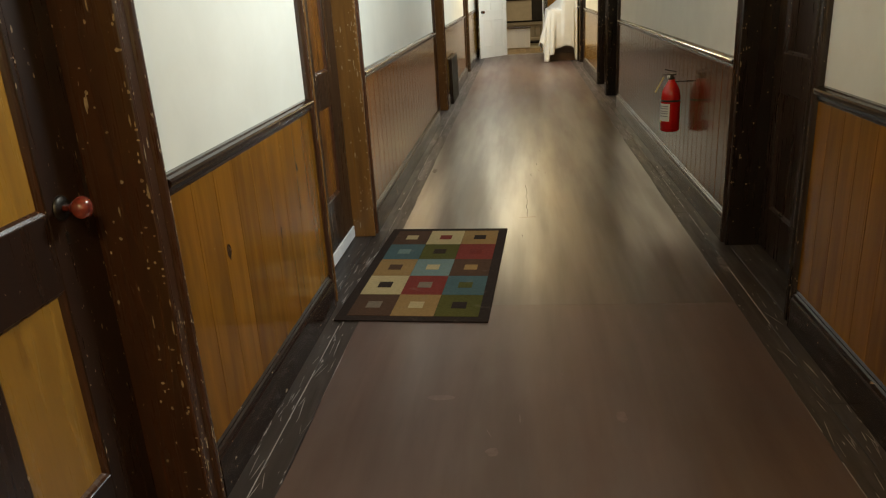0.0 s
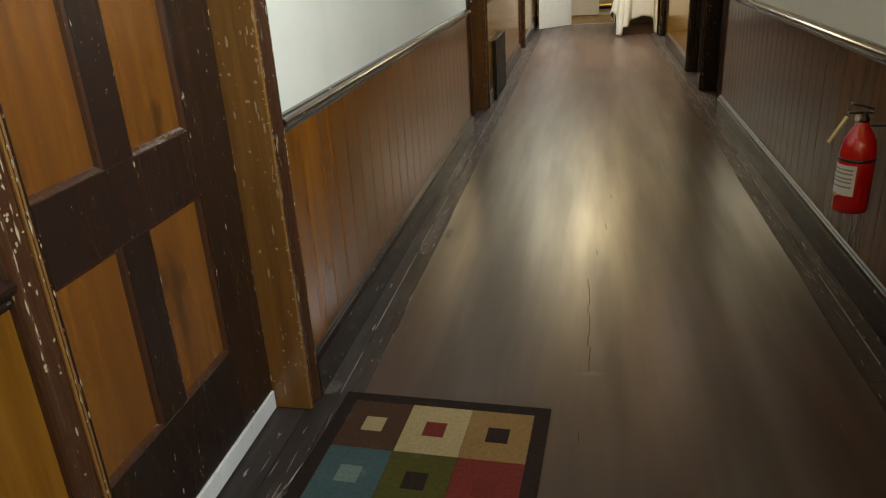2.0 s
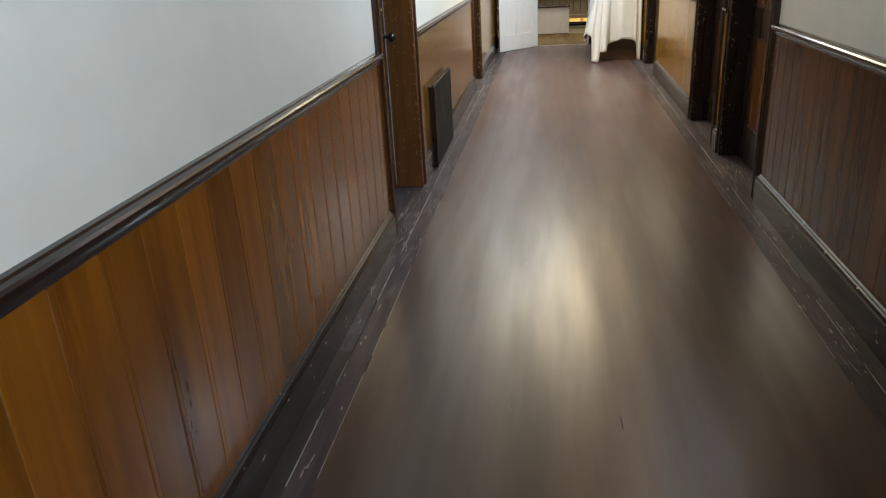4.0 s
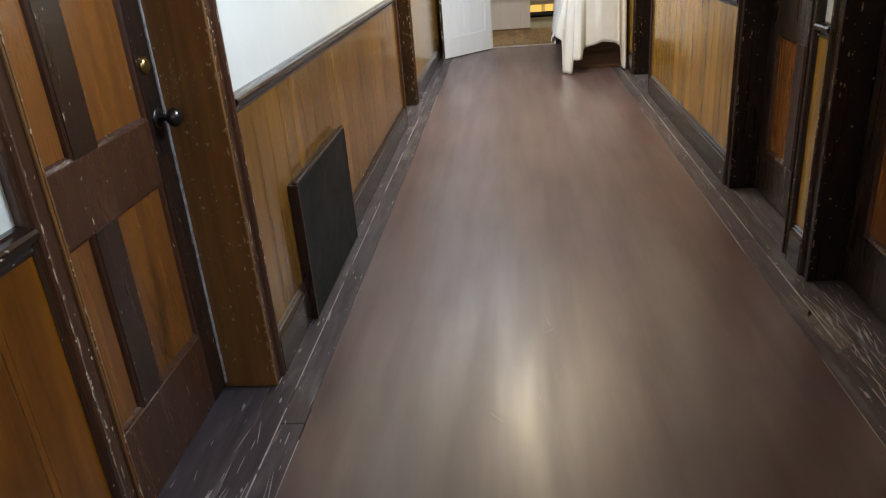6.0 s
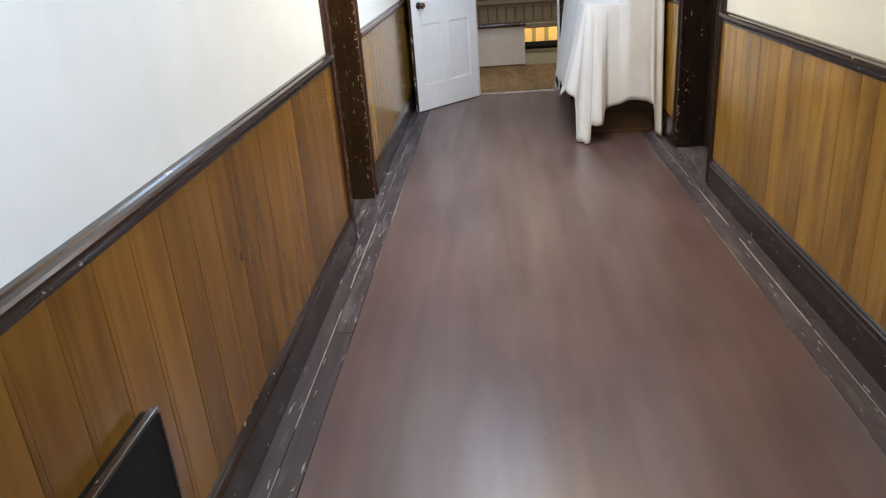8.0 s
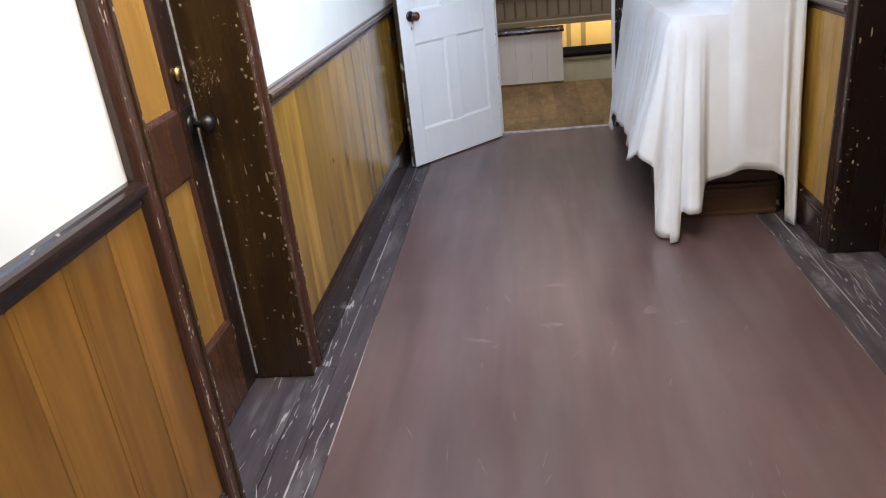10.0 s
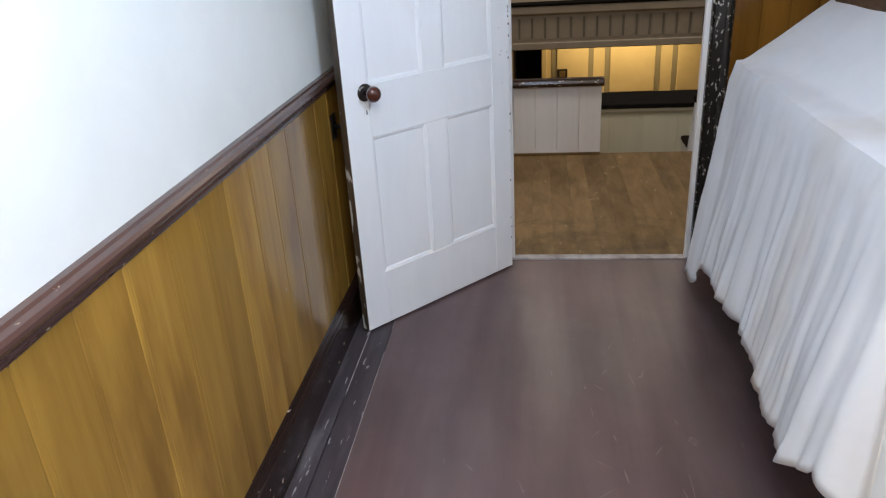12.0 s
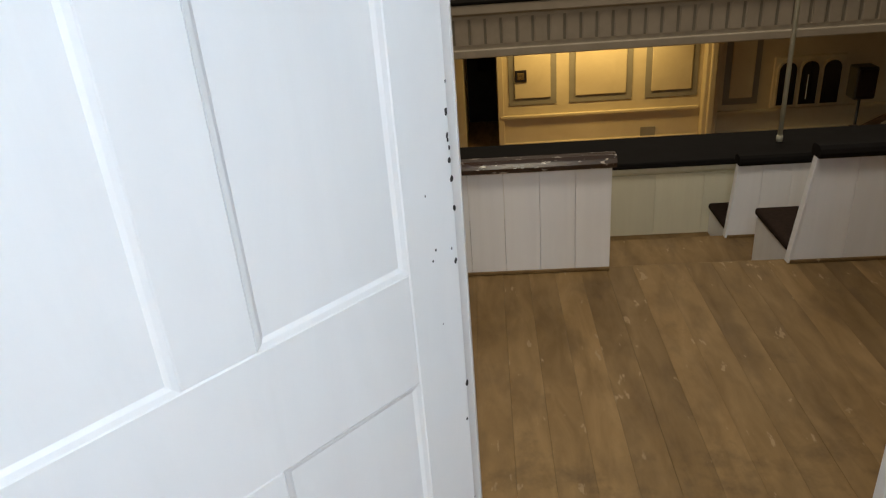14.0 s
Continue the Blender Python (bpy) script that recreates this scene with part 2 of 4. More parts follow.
black_board = surface("black_painted_board", (0.012, 0.013, 0.011), (0.008, 0.009, 0.008), (0.4, 0.55), scale=6, bump=0.05, spec=0.1)
white_paint = surface("white_door_paint", (0.86, 0.86, 0.85), (0.82, 0.82, 0.81), (0.34, 0.44), (3, 3, 0.5), 4, 0.0, 0.0,
                      chips=((0.10, 0.08, 0.06), 17, (1, 1, 0.7), 0.83), blot=0.04)
strip_pale = surface("gap_light_pale", (0.72, 0.72, 0.73), (0.26, 0.25, 0.25), (0.6, 0.8), (1, 1, 1), 45, 0.1)
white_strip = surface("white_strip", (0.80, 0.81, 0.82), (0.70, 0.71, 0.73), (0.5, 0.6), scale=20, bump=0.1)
chipped_black = surface("chipped_black_paint", (0.013, 0.012, 0.010), (0.022, 0.018, 0.014), (0.2, 0.4), VERT, 2, 0.25, 0.0,
                        chips=((0.62, 0.58, 0.50), 75, (1, 1, 0.55), 0.605), coat=0.3)
edge_worn = surface("worn_door_edge", (0.11, 0.08, 0.05), (0.05, 0.035, 0.025), (0.4, 0.6), VERT, 3, 0.2,
                    chips=((0.7, 0.68, 0.62), 18, (1, 1, 0.5), 0.58))
cloth_white = surface("white_cotton", (0.73, 0.74, 0.76), (0.68, 0.69, 0.71), (0.75, 0.9), scale=6, bump=0.06, fine=300, blot=0.04,
                      stain=((0.47, 0.37, 0.24), 2.2, (1, 1, 0.4), 0.55, 0.78, 0.5), spec=0.2)
brass = surface("aged_brass", (0.62, 0.44, 0.16), (0.45, 0.30, 0.10), (0.2, 0.4), scale=30, bump=0.1, metal=1.0)
iron = surface("dark_iron", (0.09, 0.08, 0.075), (0.05, 0.045, 0.04), (0.25, 0.45), scale=30, bump=0.1, metal=0.9)
knob_brown = surface("brown_ceramic", (0.10, 0.025, 0.012), (0.055, 0.014, 0.008), (0.08, 0.16), scale=30, bump=0.0, coat=0.6)
knob_red = surface("red_marbled_ceramic", (0.30, 0.05, 0.03), (0.12, 0.02, 0.015), (0.08, 0.16), scale=45, bump=0.0, coat=0.6)
red_paint = surface("red_enamel", (0.62, 0.012, 0.016), (0.52, 0.010, 0.012), (0.18, 0.26), scale=8, bump=0.0, coat=0.5, blot=0.04)
label_white = surface("label_paper", (0.72, 0.72, 0.70), (0.66, 0.66, 0.64), (0.4, 0.5), scale=30, bump=0.0, blot=0.02)
label_grey = surface("printed_bars", (0.30, 0.30, 0.32), (0.22, 0.22, 0.24), (0.4, 0.5), scale=30, bump=0.0)
yellow = surface("yellow_tag", (0.62, 0.47, 0.18), (0.52, 0.38, 0.13), (0.5, 0.6), scale=20, bump=0.0)
black_plastic = surface("black_plastic", (0.014, 0.014, 0.014), (0.02, 0.02, 0.02), (0.35, 0.5), scale=20, bump=0.05)
gallery_wood = surface("gallery_plank", (0.265, 0.168, 0.068), (0.175, 0.108, 0.042), (0.42, 0.6), (7, 1.6, 7), 1.9, 0.05, 0.16,
                       stain=((0.070, 0.044, 0.022), 5.0, (1.6, 0.75, 1.6), 0.48, 0.74, 0.5), chips=((0.33, 0.23, 0.12), 26, (1, 0.35, 1), 0.66),
                       grime_shade=(14.85, 15.5, (0.040, 0.029, 0.020), 6.0, 0.6), spec=0.15)
pew_white = surface("pew_white_paint", (0.86, 0.85, 0.83), (0.80, 0.79, 0.77), (0.45, 0.6), VERT, 1.0, 0.05, 0.03, blot=0.05)
cream = surface("cream_paint", (0.74, 0.69, 0.50), (0.68, 0.63, 0.45), (0.45, 0.6), VERT, 1.0, 0.05, 0.03, blot=0.05)
cap_brown = surface("worn_pew_cap", (0.055, 0.028, 0.018), (0.022, 0.012, 0.009), (0.22, 0.4), (1.2, 14, 14), 2.5, 0.15, 0.0,
                    chips=((0.62, 0.55, 0.46), 60, (0.3, 1, 1), 0.61), coat=0.3)
ledge_black = surface("black_ledge_paint", (0.009, 0.008, 0.007), (0.013, 0.011, 0.010), (0.7, 0.85), scale=5, bump=0.05, spec=0.06)
seat_fabric = surface("dark_brown_seat_cover", (0.026, 0.015, 0.010), (0.018, 0.011, 0.008), (0.8, 0.95), scale=60, bump=0.2, spec=0.1)
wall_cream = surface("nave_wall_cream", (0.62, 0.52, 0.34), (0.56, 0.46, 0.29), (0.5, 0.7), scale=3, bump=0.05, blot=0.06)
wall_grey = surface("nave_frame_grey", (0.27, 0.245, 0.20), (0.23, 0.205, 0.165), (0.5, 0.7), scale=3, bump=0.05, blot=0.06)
stone_grey = surface("gallery_front_paint", (0.50, 0.44, 0.36), (0.43, 0.375, 0.30), (0.5, 0.7), scale=5, bump=0.1, blot=0.08)
dark_void = surface("near_black_fill", (0.020, 0.016, 0.012), (0.014, 0.011, 0.009), (0.7, 0.9), scale=4, bump=0.0)
glass_dark = surface("dark_window_glass", (0.008, 0.008, 0.012), (0.006, 0.006, 0.010), (0.05, 0.08), scale=4, bump=0.0)
chest_wood = surface("dark_oak", (0.125, 0.068, 0.034), (0.07, 0.036, 0.018), (0.3, 0.45), (2, 14, 14), 2, 0.1, coat=0.2)


# ---- mesh helpers ----
def box(bm, x0, x1, y0, y1, z0, z1):
    v = [bm.verts.new((x, y, z)) for x in (x0, x1) for y in (y0, y1) for z in (z0, z1)]
    for f in ((0, 1, 3, 2), (4, 6, 7, 5), (0, 4, 5, 1), (2, 3, 7, 6), (0, 2, 6, 4), (1, 5, 7, 3)):
        bm.faces.new([v[i] for i in f])
    return bm


def boxes(*spans):
    bm = bmesh.new()
    for s in spans:
        box(bm, *s)
    return bm


def soft(bm, r=0.003, n=2):
    bmesh.ops.bevel(bm, geom=list(bm.edges), offset=r, segments=n, affect="EDGES", profile=0.5)
    return bm


def prism(bm, outline, a, b, place):
    """Sweeps a closed outline of (u, v) from a to b; place(u, v, w) gives the point."""
    n = len(outline)
    v0 = [bm.verts.new(place(u, v, a)) for u, v in outline]
    v1 = [bm.verts.new(place(u, v, b)) for u, v in outline]
    for i in range(n):
        bm.faces.new((v0[i], v0[(i + 1) % n], v1[(i + 1) % n], v1[i]))
    bm.faces.new(v0[::-1])
    bm.faces.new(v1)
    return bm


def turned(bm, profile, m=Matrix(), n=20):
    """A body of revolution about z from (radius, height) pairs."""
    rings = []
    for r, z in profile:
        rings.append([bm.verts.new(m @ Vector((r * math.cos(k * math.tau / n), r * math.sin(k * math.tau / n), z))) for k in range(n)])
    for a, b in zip(rings, rings[1:]):
        for k in range(n):
            bm.faces.new((a[k], a[(k + 1) % n], b[(k + 1) % n], b[k]))
    bm.faces.new(rings[0][::-1])
    bm.faces.new(rings[-1])
    return bm


def mesh(name, bm, material, smooth=False):
    bmesh.ops.recalc_face_normals(bm, faces=bm.faces)
    me = bpy.data.meshes.new(name)
    bm.to_mesh(me)
    bm.free()
    me.materials.append(material)
    if smooth:
        for p in me.polygons:
            p.use_smooth = True
    return me


def part(name, bm, material, parent=None, label="", smooth=False):
    ob = new(name, mesh(name, bm, material, smooth))
    ob.parent = parent
    return tagged(ob, label)


def thing(name, m, label, category, group="", kind=""):
    ob = new(name)
    ob.matrix_world = m
    return tagged(ob, label, category, group, kind)


def setting(name, bm, material, label, category):
    return tagged(part(name, bm, material), label, category, kind="structure")


# ---- corridor shell ----
WALL, BACK, TOP, CEIL = 1.0, 1.22, 2.12, 2.75
END, Y0 = 14.78, -3.6
CAS = 0.085
# openings: (side, start, end, depth of the door behind the wall face)
DOORS_L = [(-0.55, 0.385, 0.13), (1.90, 2.862, 0.105), (6.755, 7.61, 0.155), (11.185, 11.845, 0.18)]
DOORS_R = [(1.655, 2.58, 0.145), (7.36, 8.27, 0.11), (8.555, 9.385, 0.11), (11.845, 12.61, 0.165)]


def stretches(doors, grow=0.0):
    ys = [Y0] + [v for a, b, _ in doors for v in (a - grow, b + grow)] + [END]
    return list(zip(ys[::2], ys[1::2]))


def side_wall(name, s, doors, transoms):
    bm = bmesh.new()
    for a, b in stretches(doors):
        box(bm, s * WALL, s * BACK, a, b, 0, CEIL)
    for a, b, _ in doors:
        if transoms:
            box(bm, s * WALL, s * BACK, a, b, TOP + 0.08, TOP + 0.12)
            box(bm, s * WALL, s * BACK, a, b, TOP + 0.5, CEIL)
        else:
            box(bm, s * WALL, s * BACK, a, b, TOP, CEIL)
    side = "daylit" if s < 0 else "cream"
    return setting(name, bm, plaster, "pale %s plaster corridor wall above wooden wainscot" % side, "wall")


wall_left = side_wall("wall_left", -1, DOORS_L, False)
wall_right = side_wall("wall_right", 1, DOORS_R, True)
setting("wall_back", boxes((-BACK, BACK, Y0 - 0.15, Y0, 0, CEIL)), plaster, "plain plaster wall closing the corridor", "wall")
DW = 0.39  # half width of the end doorway
# wood colour runs over the unseen parts too, to dim the floor's reflection
setting("wall_end", boxes((-BACK, -DW, END, END + 0.035, 0, CEIL), (DW, BACK, END, END + 0.035, 0, CEIL), (-DW, DW, END, END + 0.035, 2.08, CEIL)),
        board_gold, "wooden end wall with a narrow doorway", "wall")
SK = (-0.8, 0.0, 11.75, 13.45)
# ceiling is out of view; its brown keeps bounced light off the floor
setting("ceiling", boxes((-BACK, BACK, Y0, SK[2], CEIL, CEIL + 0.1), (-BACK, BACK, SK[3], END + 0.12, CEIL, CEIL + 0.1),
                         (-BACK, SK[0], SK[2], SK[3], CEIL, CEIL + 0.1), (SK[1], BACK, SK[2], SK[3], CEIL, CEIL + 0.1)),
        board_wood, "unseen corridor ceiling, brown to cut its bounce, with a skylight opening", "ceiling")

# floor: covering down the middle, bare painted planks along the walls
floor = setting("floor", boxes((-1.6, 1.6, Y0, END + 0.06, -0.12, -0.018)), plank_dark, "dark subfloor under the corridor boards", "floor")
LX = 0.826
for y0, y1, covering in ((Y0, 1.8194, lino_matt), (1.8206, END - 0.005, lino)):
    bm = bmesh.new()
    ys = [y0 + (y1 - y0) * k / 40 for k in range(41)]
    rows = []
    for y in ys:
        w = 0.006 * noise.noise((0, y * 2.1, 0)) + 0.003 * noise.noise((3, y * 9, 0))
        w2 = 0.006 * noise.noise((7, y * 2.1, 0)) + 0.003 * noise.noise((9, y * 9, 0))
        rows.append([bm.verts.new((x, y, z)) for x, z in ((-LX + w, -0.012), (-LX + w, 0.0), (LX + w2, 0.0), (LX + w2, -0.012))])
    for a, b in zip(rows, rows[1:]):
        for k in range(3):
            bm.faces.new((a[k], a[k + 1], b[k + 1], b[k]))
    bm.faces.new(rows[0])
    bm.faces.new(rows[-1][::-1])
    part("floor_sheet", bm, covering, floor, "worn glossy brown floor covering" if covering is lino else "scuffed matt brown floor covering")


def strip(name, s, x0, x1, y0, y1, z0, z1, material, parent):
    bm = boxes((min(s * x0, s * x1), max(s * x0, s * x1), y0, y1, z0, z1))
    return part(name, bm, material, parent)


def plank_run(s, x0, x1, cuts, z=-0.004):
    for a, b in zip(cuts, cuts[1:]):
        bm = boxes((min(s * x0, s * x1) + 0.0015, max(s * x0, s * x1) - 0.0015, a + 0.001, b - 0.001, -0.018, z))
        soft(bm, 0.0015, 1)
        part("plank", bm, plank_dim if b < 7 else plank_dark, floor)


for s, k in ((-1, 0.0), (1, 1.3)):
    plank_run(s, 0.829, 0.912, [Y0, -1.1 + k, 1.9 + k, 4.2 + k, 7.4 + k, 10.2 + k, 12.6 + k, END])
    plank_run(s, 0.912, 1.0, [Y0, -0.3 + k, 2.4 + k, 5.5 + k, 8.9 + k, 11.9 + k, END])
    for a, b, d in (DOORS_L if s < 0 else DOORS_R):
        plank_run(s, 1.0, 1.0 + d + 0.06, [a, b])
    # pale grit in the open joints
    for x in (0.8275, 0.912):
        bm = bmesh.new()
        y = Y0
        while y < END - 0.3:
            ln = random.uniform(0.15, 0.9)
            if random.random() < (0.92 if y > 6.5 else 0.75):
                c = s * (x + random.uniform(-0.0012, 0.0012))
                h = random.uniform(0.0008, 0.0026)
                box(bm, c - h, c + h, y, min(y + ln, END - 0.02), -0.012, -0.0028)
            y += ln + random.uniform(0.02, 0.25)
        tagged(part("joint_dirt", bm, joint_pale, floor, "pale worn dirt in the plank joints"), kind="stuff")

# ---- wainscot boards, chair rails, skirting ----
BASE_H, RAIL0, RAIL1 = 0.172, 0.905, 0.966
BW = 0.118


def board_mesh(w, wood):
    bm = bmesh.new()
    t = 0.013
    out = [(0.0003, 0), (0.0003, t - 0.002), (0.002, t - 0.0004), (0.008, t - 0.0001), (0.0130, t - 0.0003), (0.0140, t - 0.0010), (0.0150, t - 0.0003),
           (w - 0.003, t), (w - 0.0010, t - 0.0008), (w - 0.0003, t - 0.002), (w - 0.0003, 0)]
    prism(bm, out, BASE_H - 0.03, RAIL0 + 0.02, lambda u, v, z: (v, u, z))
    return mesh("board", bm, wood)


BOARD, BOARD_ORANGE, BOARD_SHADED, BOARD_BROWN, BOARD_TAN = board_mesh(BW, board_gold), board_mesh(BW, board_wood), board_mesh(BW, board_shaded), board_mesh(BW, board_brown), board_mesh(BW, board_tan)


def wainscot(s, doors, parent, width):
    for a, b in stretches(doors, CAS - 0.01):
        if b - a < 0.05:
            continue
        n = max(1, round((b - a) / width))
        for k in range(n):
            # board tones follow the light on each stretch of wall
            me = BOARD_BROWN if s < 0 and 2 < a < 7 else BOARD_TAN if s < 0 and 7 < a < 9 else BOARD if a > 7.3 else BOARD_SHADED if s > 0 and a > 2 else BOARD_ORANGE
            ob = new("board", me)
            ob.parent = parent
            w = (b - a) / n
            ob.matrix_world = Matrix.Translation((s * (WALL - 0.0005), a + k * w, 0)) @ Matrix.Diagonal((-s, w / BW, 1, 1))


RAIL = [(0, 0.0), (0.012, 0.0), (0.014, 0.006), (0.020, 0.010), (0.021, 0.016), (0.017, 0.020), (0.022, 0.026), (0.032, 0.032), (0.037, 0.040),
        (0.037, 0.047), (0.032, 0.053), (0.020, 0.056), (0.014, 0.060), (0.0, 0.061)]
SKIRT = [(0, 0.0), (0.030, 0.0), (0.030, 0.003), (0.030, 0.125), (0.0295, 0.129), (0.026, 0.134), (0.027, 0.142), (0.024, 0.150), (0.018, 0.156), (0.020, 0.163), (0.013, 0.170), (0, 0.172)]
for s, doors in ((-1, DOORS_L), (1, DOORS_R)):
    for a, b in stretches(doors, CAS - 0.004):
        if b - a < 0.05:
            continue
        bm = prism(bmesh.new(), RAIL, a, b, lambda u, v, w: (s * (WALL - u), w, RAIL0 + v))
        brown = a > 11
        setting("chair_rail", bm, rail_brown if brown else rail_dark,
                "%s varnished moulded chair rail with worn edges" % ("brown" if brown else "dark"), "chair rail")
        bm = prism(bmesh.new(), SKIRT, a, b, lambda u, v, w: (s * (WALL - u), w, v - 0.003))
        setting("baseboard", bm, rail_dark, "dark scuffed moulded baseboard", "baseboard")

# ---- door cases ----
CASE = [(0, 0), (0, 0.020), (0.005, 0.023), (0.010, 0.020), (0.013, 0.016), (0.050, 0.017), (0.054, 0.024), (0.060, 0.029), (0.068, 0.031),
        (0.076, 0.029), (0.081, 0.023), (0.084, 0.015), (0.085, 0)]


def door_case(s, a, b, d, wood, trim, transom=False):
    """Casing on the wall face and the lining of the reveal."""
    head = TOP + (0.52 if transom else 0.0)
    root = tagged(part("door_case", prism(bmesh.new(), CASE, -0.003, head + CAS, lambda u, v, w: (s * (WALL - v), b + u, w)), trim),
                  "dark varnished door casing with chipped mouldings", "door casing", kind="structure")
    part("casing", prism(bmesh.new(), CASE, -0.003, head + CAS, lambda u, v, w: (s * (WALL - v), a - u, w)), trim, root)
    part("casing", prism(bmesh.new(), CASE, a, b, lambda u, v, w: (s * (WALL - v), w, head + u)), trim, root)
    x0, x1 = sorted((s * (WALL - 0.022), s * (WALL + d + 0.07)))
    part("jamb", soft(boxes((x0, x1, b - 0.004, b + 0.012, -0.003, head)), 0.004), wood, root, "scratched varnished jamb")
    part("jamb", soft(boxes((x0, x1, a - 0.012, a + 0.004, -0.003, head)), 0.004), wood, root, "scratched varnished jamb")
    part("head_lining", boxes((x0, x1, a, b, head - 0.02, head - 0.001)), wood, root)
    case_flecks(root, s, a, b, d, 95 if s < 0 else 50)
    # room side closed behind the leaf
    xb = sorted((s * (WALL + d + 0.055), s * (WALL + d + 0.075)))
    part("backing", boxes((*xb, a - 0.01, b + 0.01, -0.1, TOP)), jamb_black, root)
    return root


def fleck(bm, place, cu, cv, ru, rv, seed):
    """An irregular flake in the (u, v) plane of a surface."""
    ring = []
    for k in range(8):
        a = math.tau * k / 8
        r = 1 + 0.6 * noise.noise((math.cos(a) * 1.7 + seed, math.sin(a) * 1.7, seed * 0.3))
        ring.append(bm.verts.new(place(cu + ru * r * math.cos(a), cv + rv * r * math.sin(a))))
    bm.faces.new(ring)


def case_flecks(root, s, a, b, d, count):
    """Bare-wood flakes along the arrises of one door case."""
    bm = bmesh.new()
    for e, sg in ((b, 1), (a, -1)):
        worn = [random.uniform(0.1, 1.4) for _ in range(6)]
        for k in range(count):
            z = 0.03 + 1.5 * random.random() ** 1.1
            if random.random() < 0.55:
                z = min(1.6, max(0.03, random.gauss(random.choice(worn), 0.06)))
            long = random.random() < 0.25
            rv = random.uniform(0.006, 0.02) if long else random.uniform(0.0015, 0.0055)
            ru = random.uniform(0.001, 0.0028) if long else random.uniform(0.0012, 0.0045)
            u, v = random.choice(((0.005, 0.0236), (0.005, 0.0236), (0.068, 0.0315), (0.068, 0.0315), (0.062, 0.0305)))
            if random.random() < 0.25:
                u, v = random.uniform(0.016, 0.048), 0.0174
            fleck(bm, lambda p, q: (s * (WALL - v), e + sg * p, q), u, z, min(ru, 0.003) if u < 0.06 else ru, rv, k * 1.3 + e)
            # flakes on the reveal, most of them near the arris
            x = WALL - 0.018 + (d + 0.02) * random.random() ** 3
            fleck(bm, lambda p, q: (s * p, e - sg * 0.0047, q), x, 0.03 + 1.5 * random.random(), ru * 1.3, rv, k * 2.1 + e)
    if s < 0 and a > 6:
        # scratches round the lock
        for k in range(54):
            x, z = WALL + d * min(0.98, random.gauss(0.72, 0.16)), random.gauss(1.03, 0.035)
            u, v, c = random.uniform(0.0004, 0.0012), random.uniform(0.0015, 0.007), random.uniform(-1.2, 1.2)
            fleck(bm, lambda p, q: (s * (x + (p - x) * math.cos(c) - (q - z) * math.sin(c)), b - 0.0048, z + (p - x) * math.sin(c) + (q - z) * math.cos(c)),
                  x, z, u, v, k * 2.7 + a)
    tagged(part("paint_flakes", bm, bare_fleck, root, "pale bare-wood flakes in the varnish"), kind="stuff")


def knob_mesh(bm, r, y0):
    m = Matrix.Translation((0, y0, 0)) @ Matrix.Rotation(radians(90), 4, "X")
    pts = [(r * 0.34, 0.0), (r * 0.34, r * 0.9), (r * 0.55, r * 1.0)]
    for k in range(9):
        t = math.pi * (k + 1.2) / 10
        pts.append((r * math.sin(t) + 0.0005, r * 1.75 - r * 0.82 * math.cos(t)))
    return turned(bm, pts, m, 20)


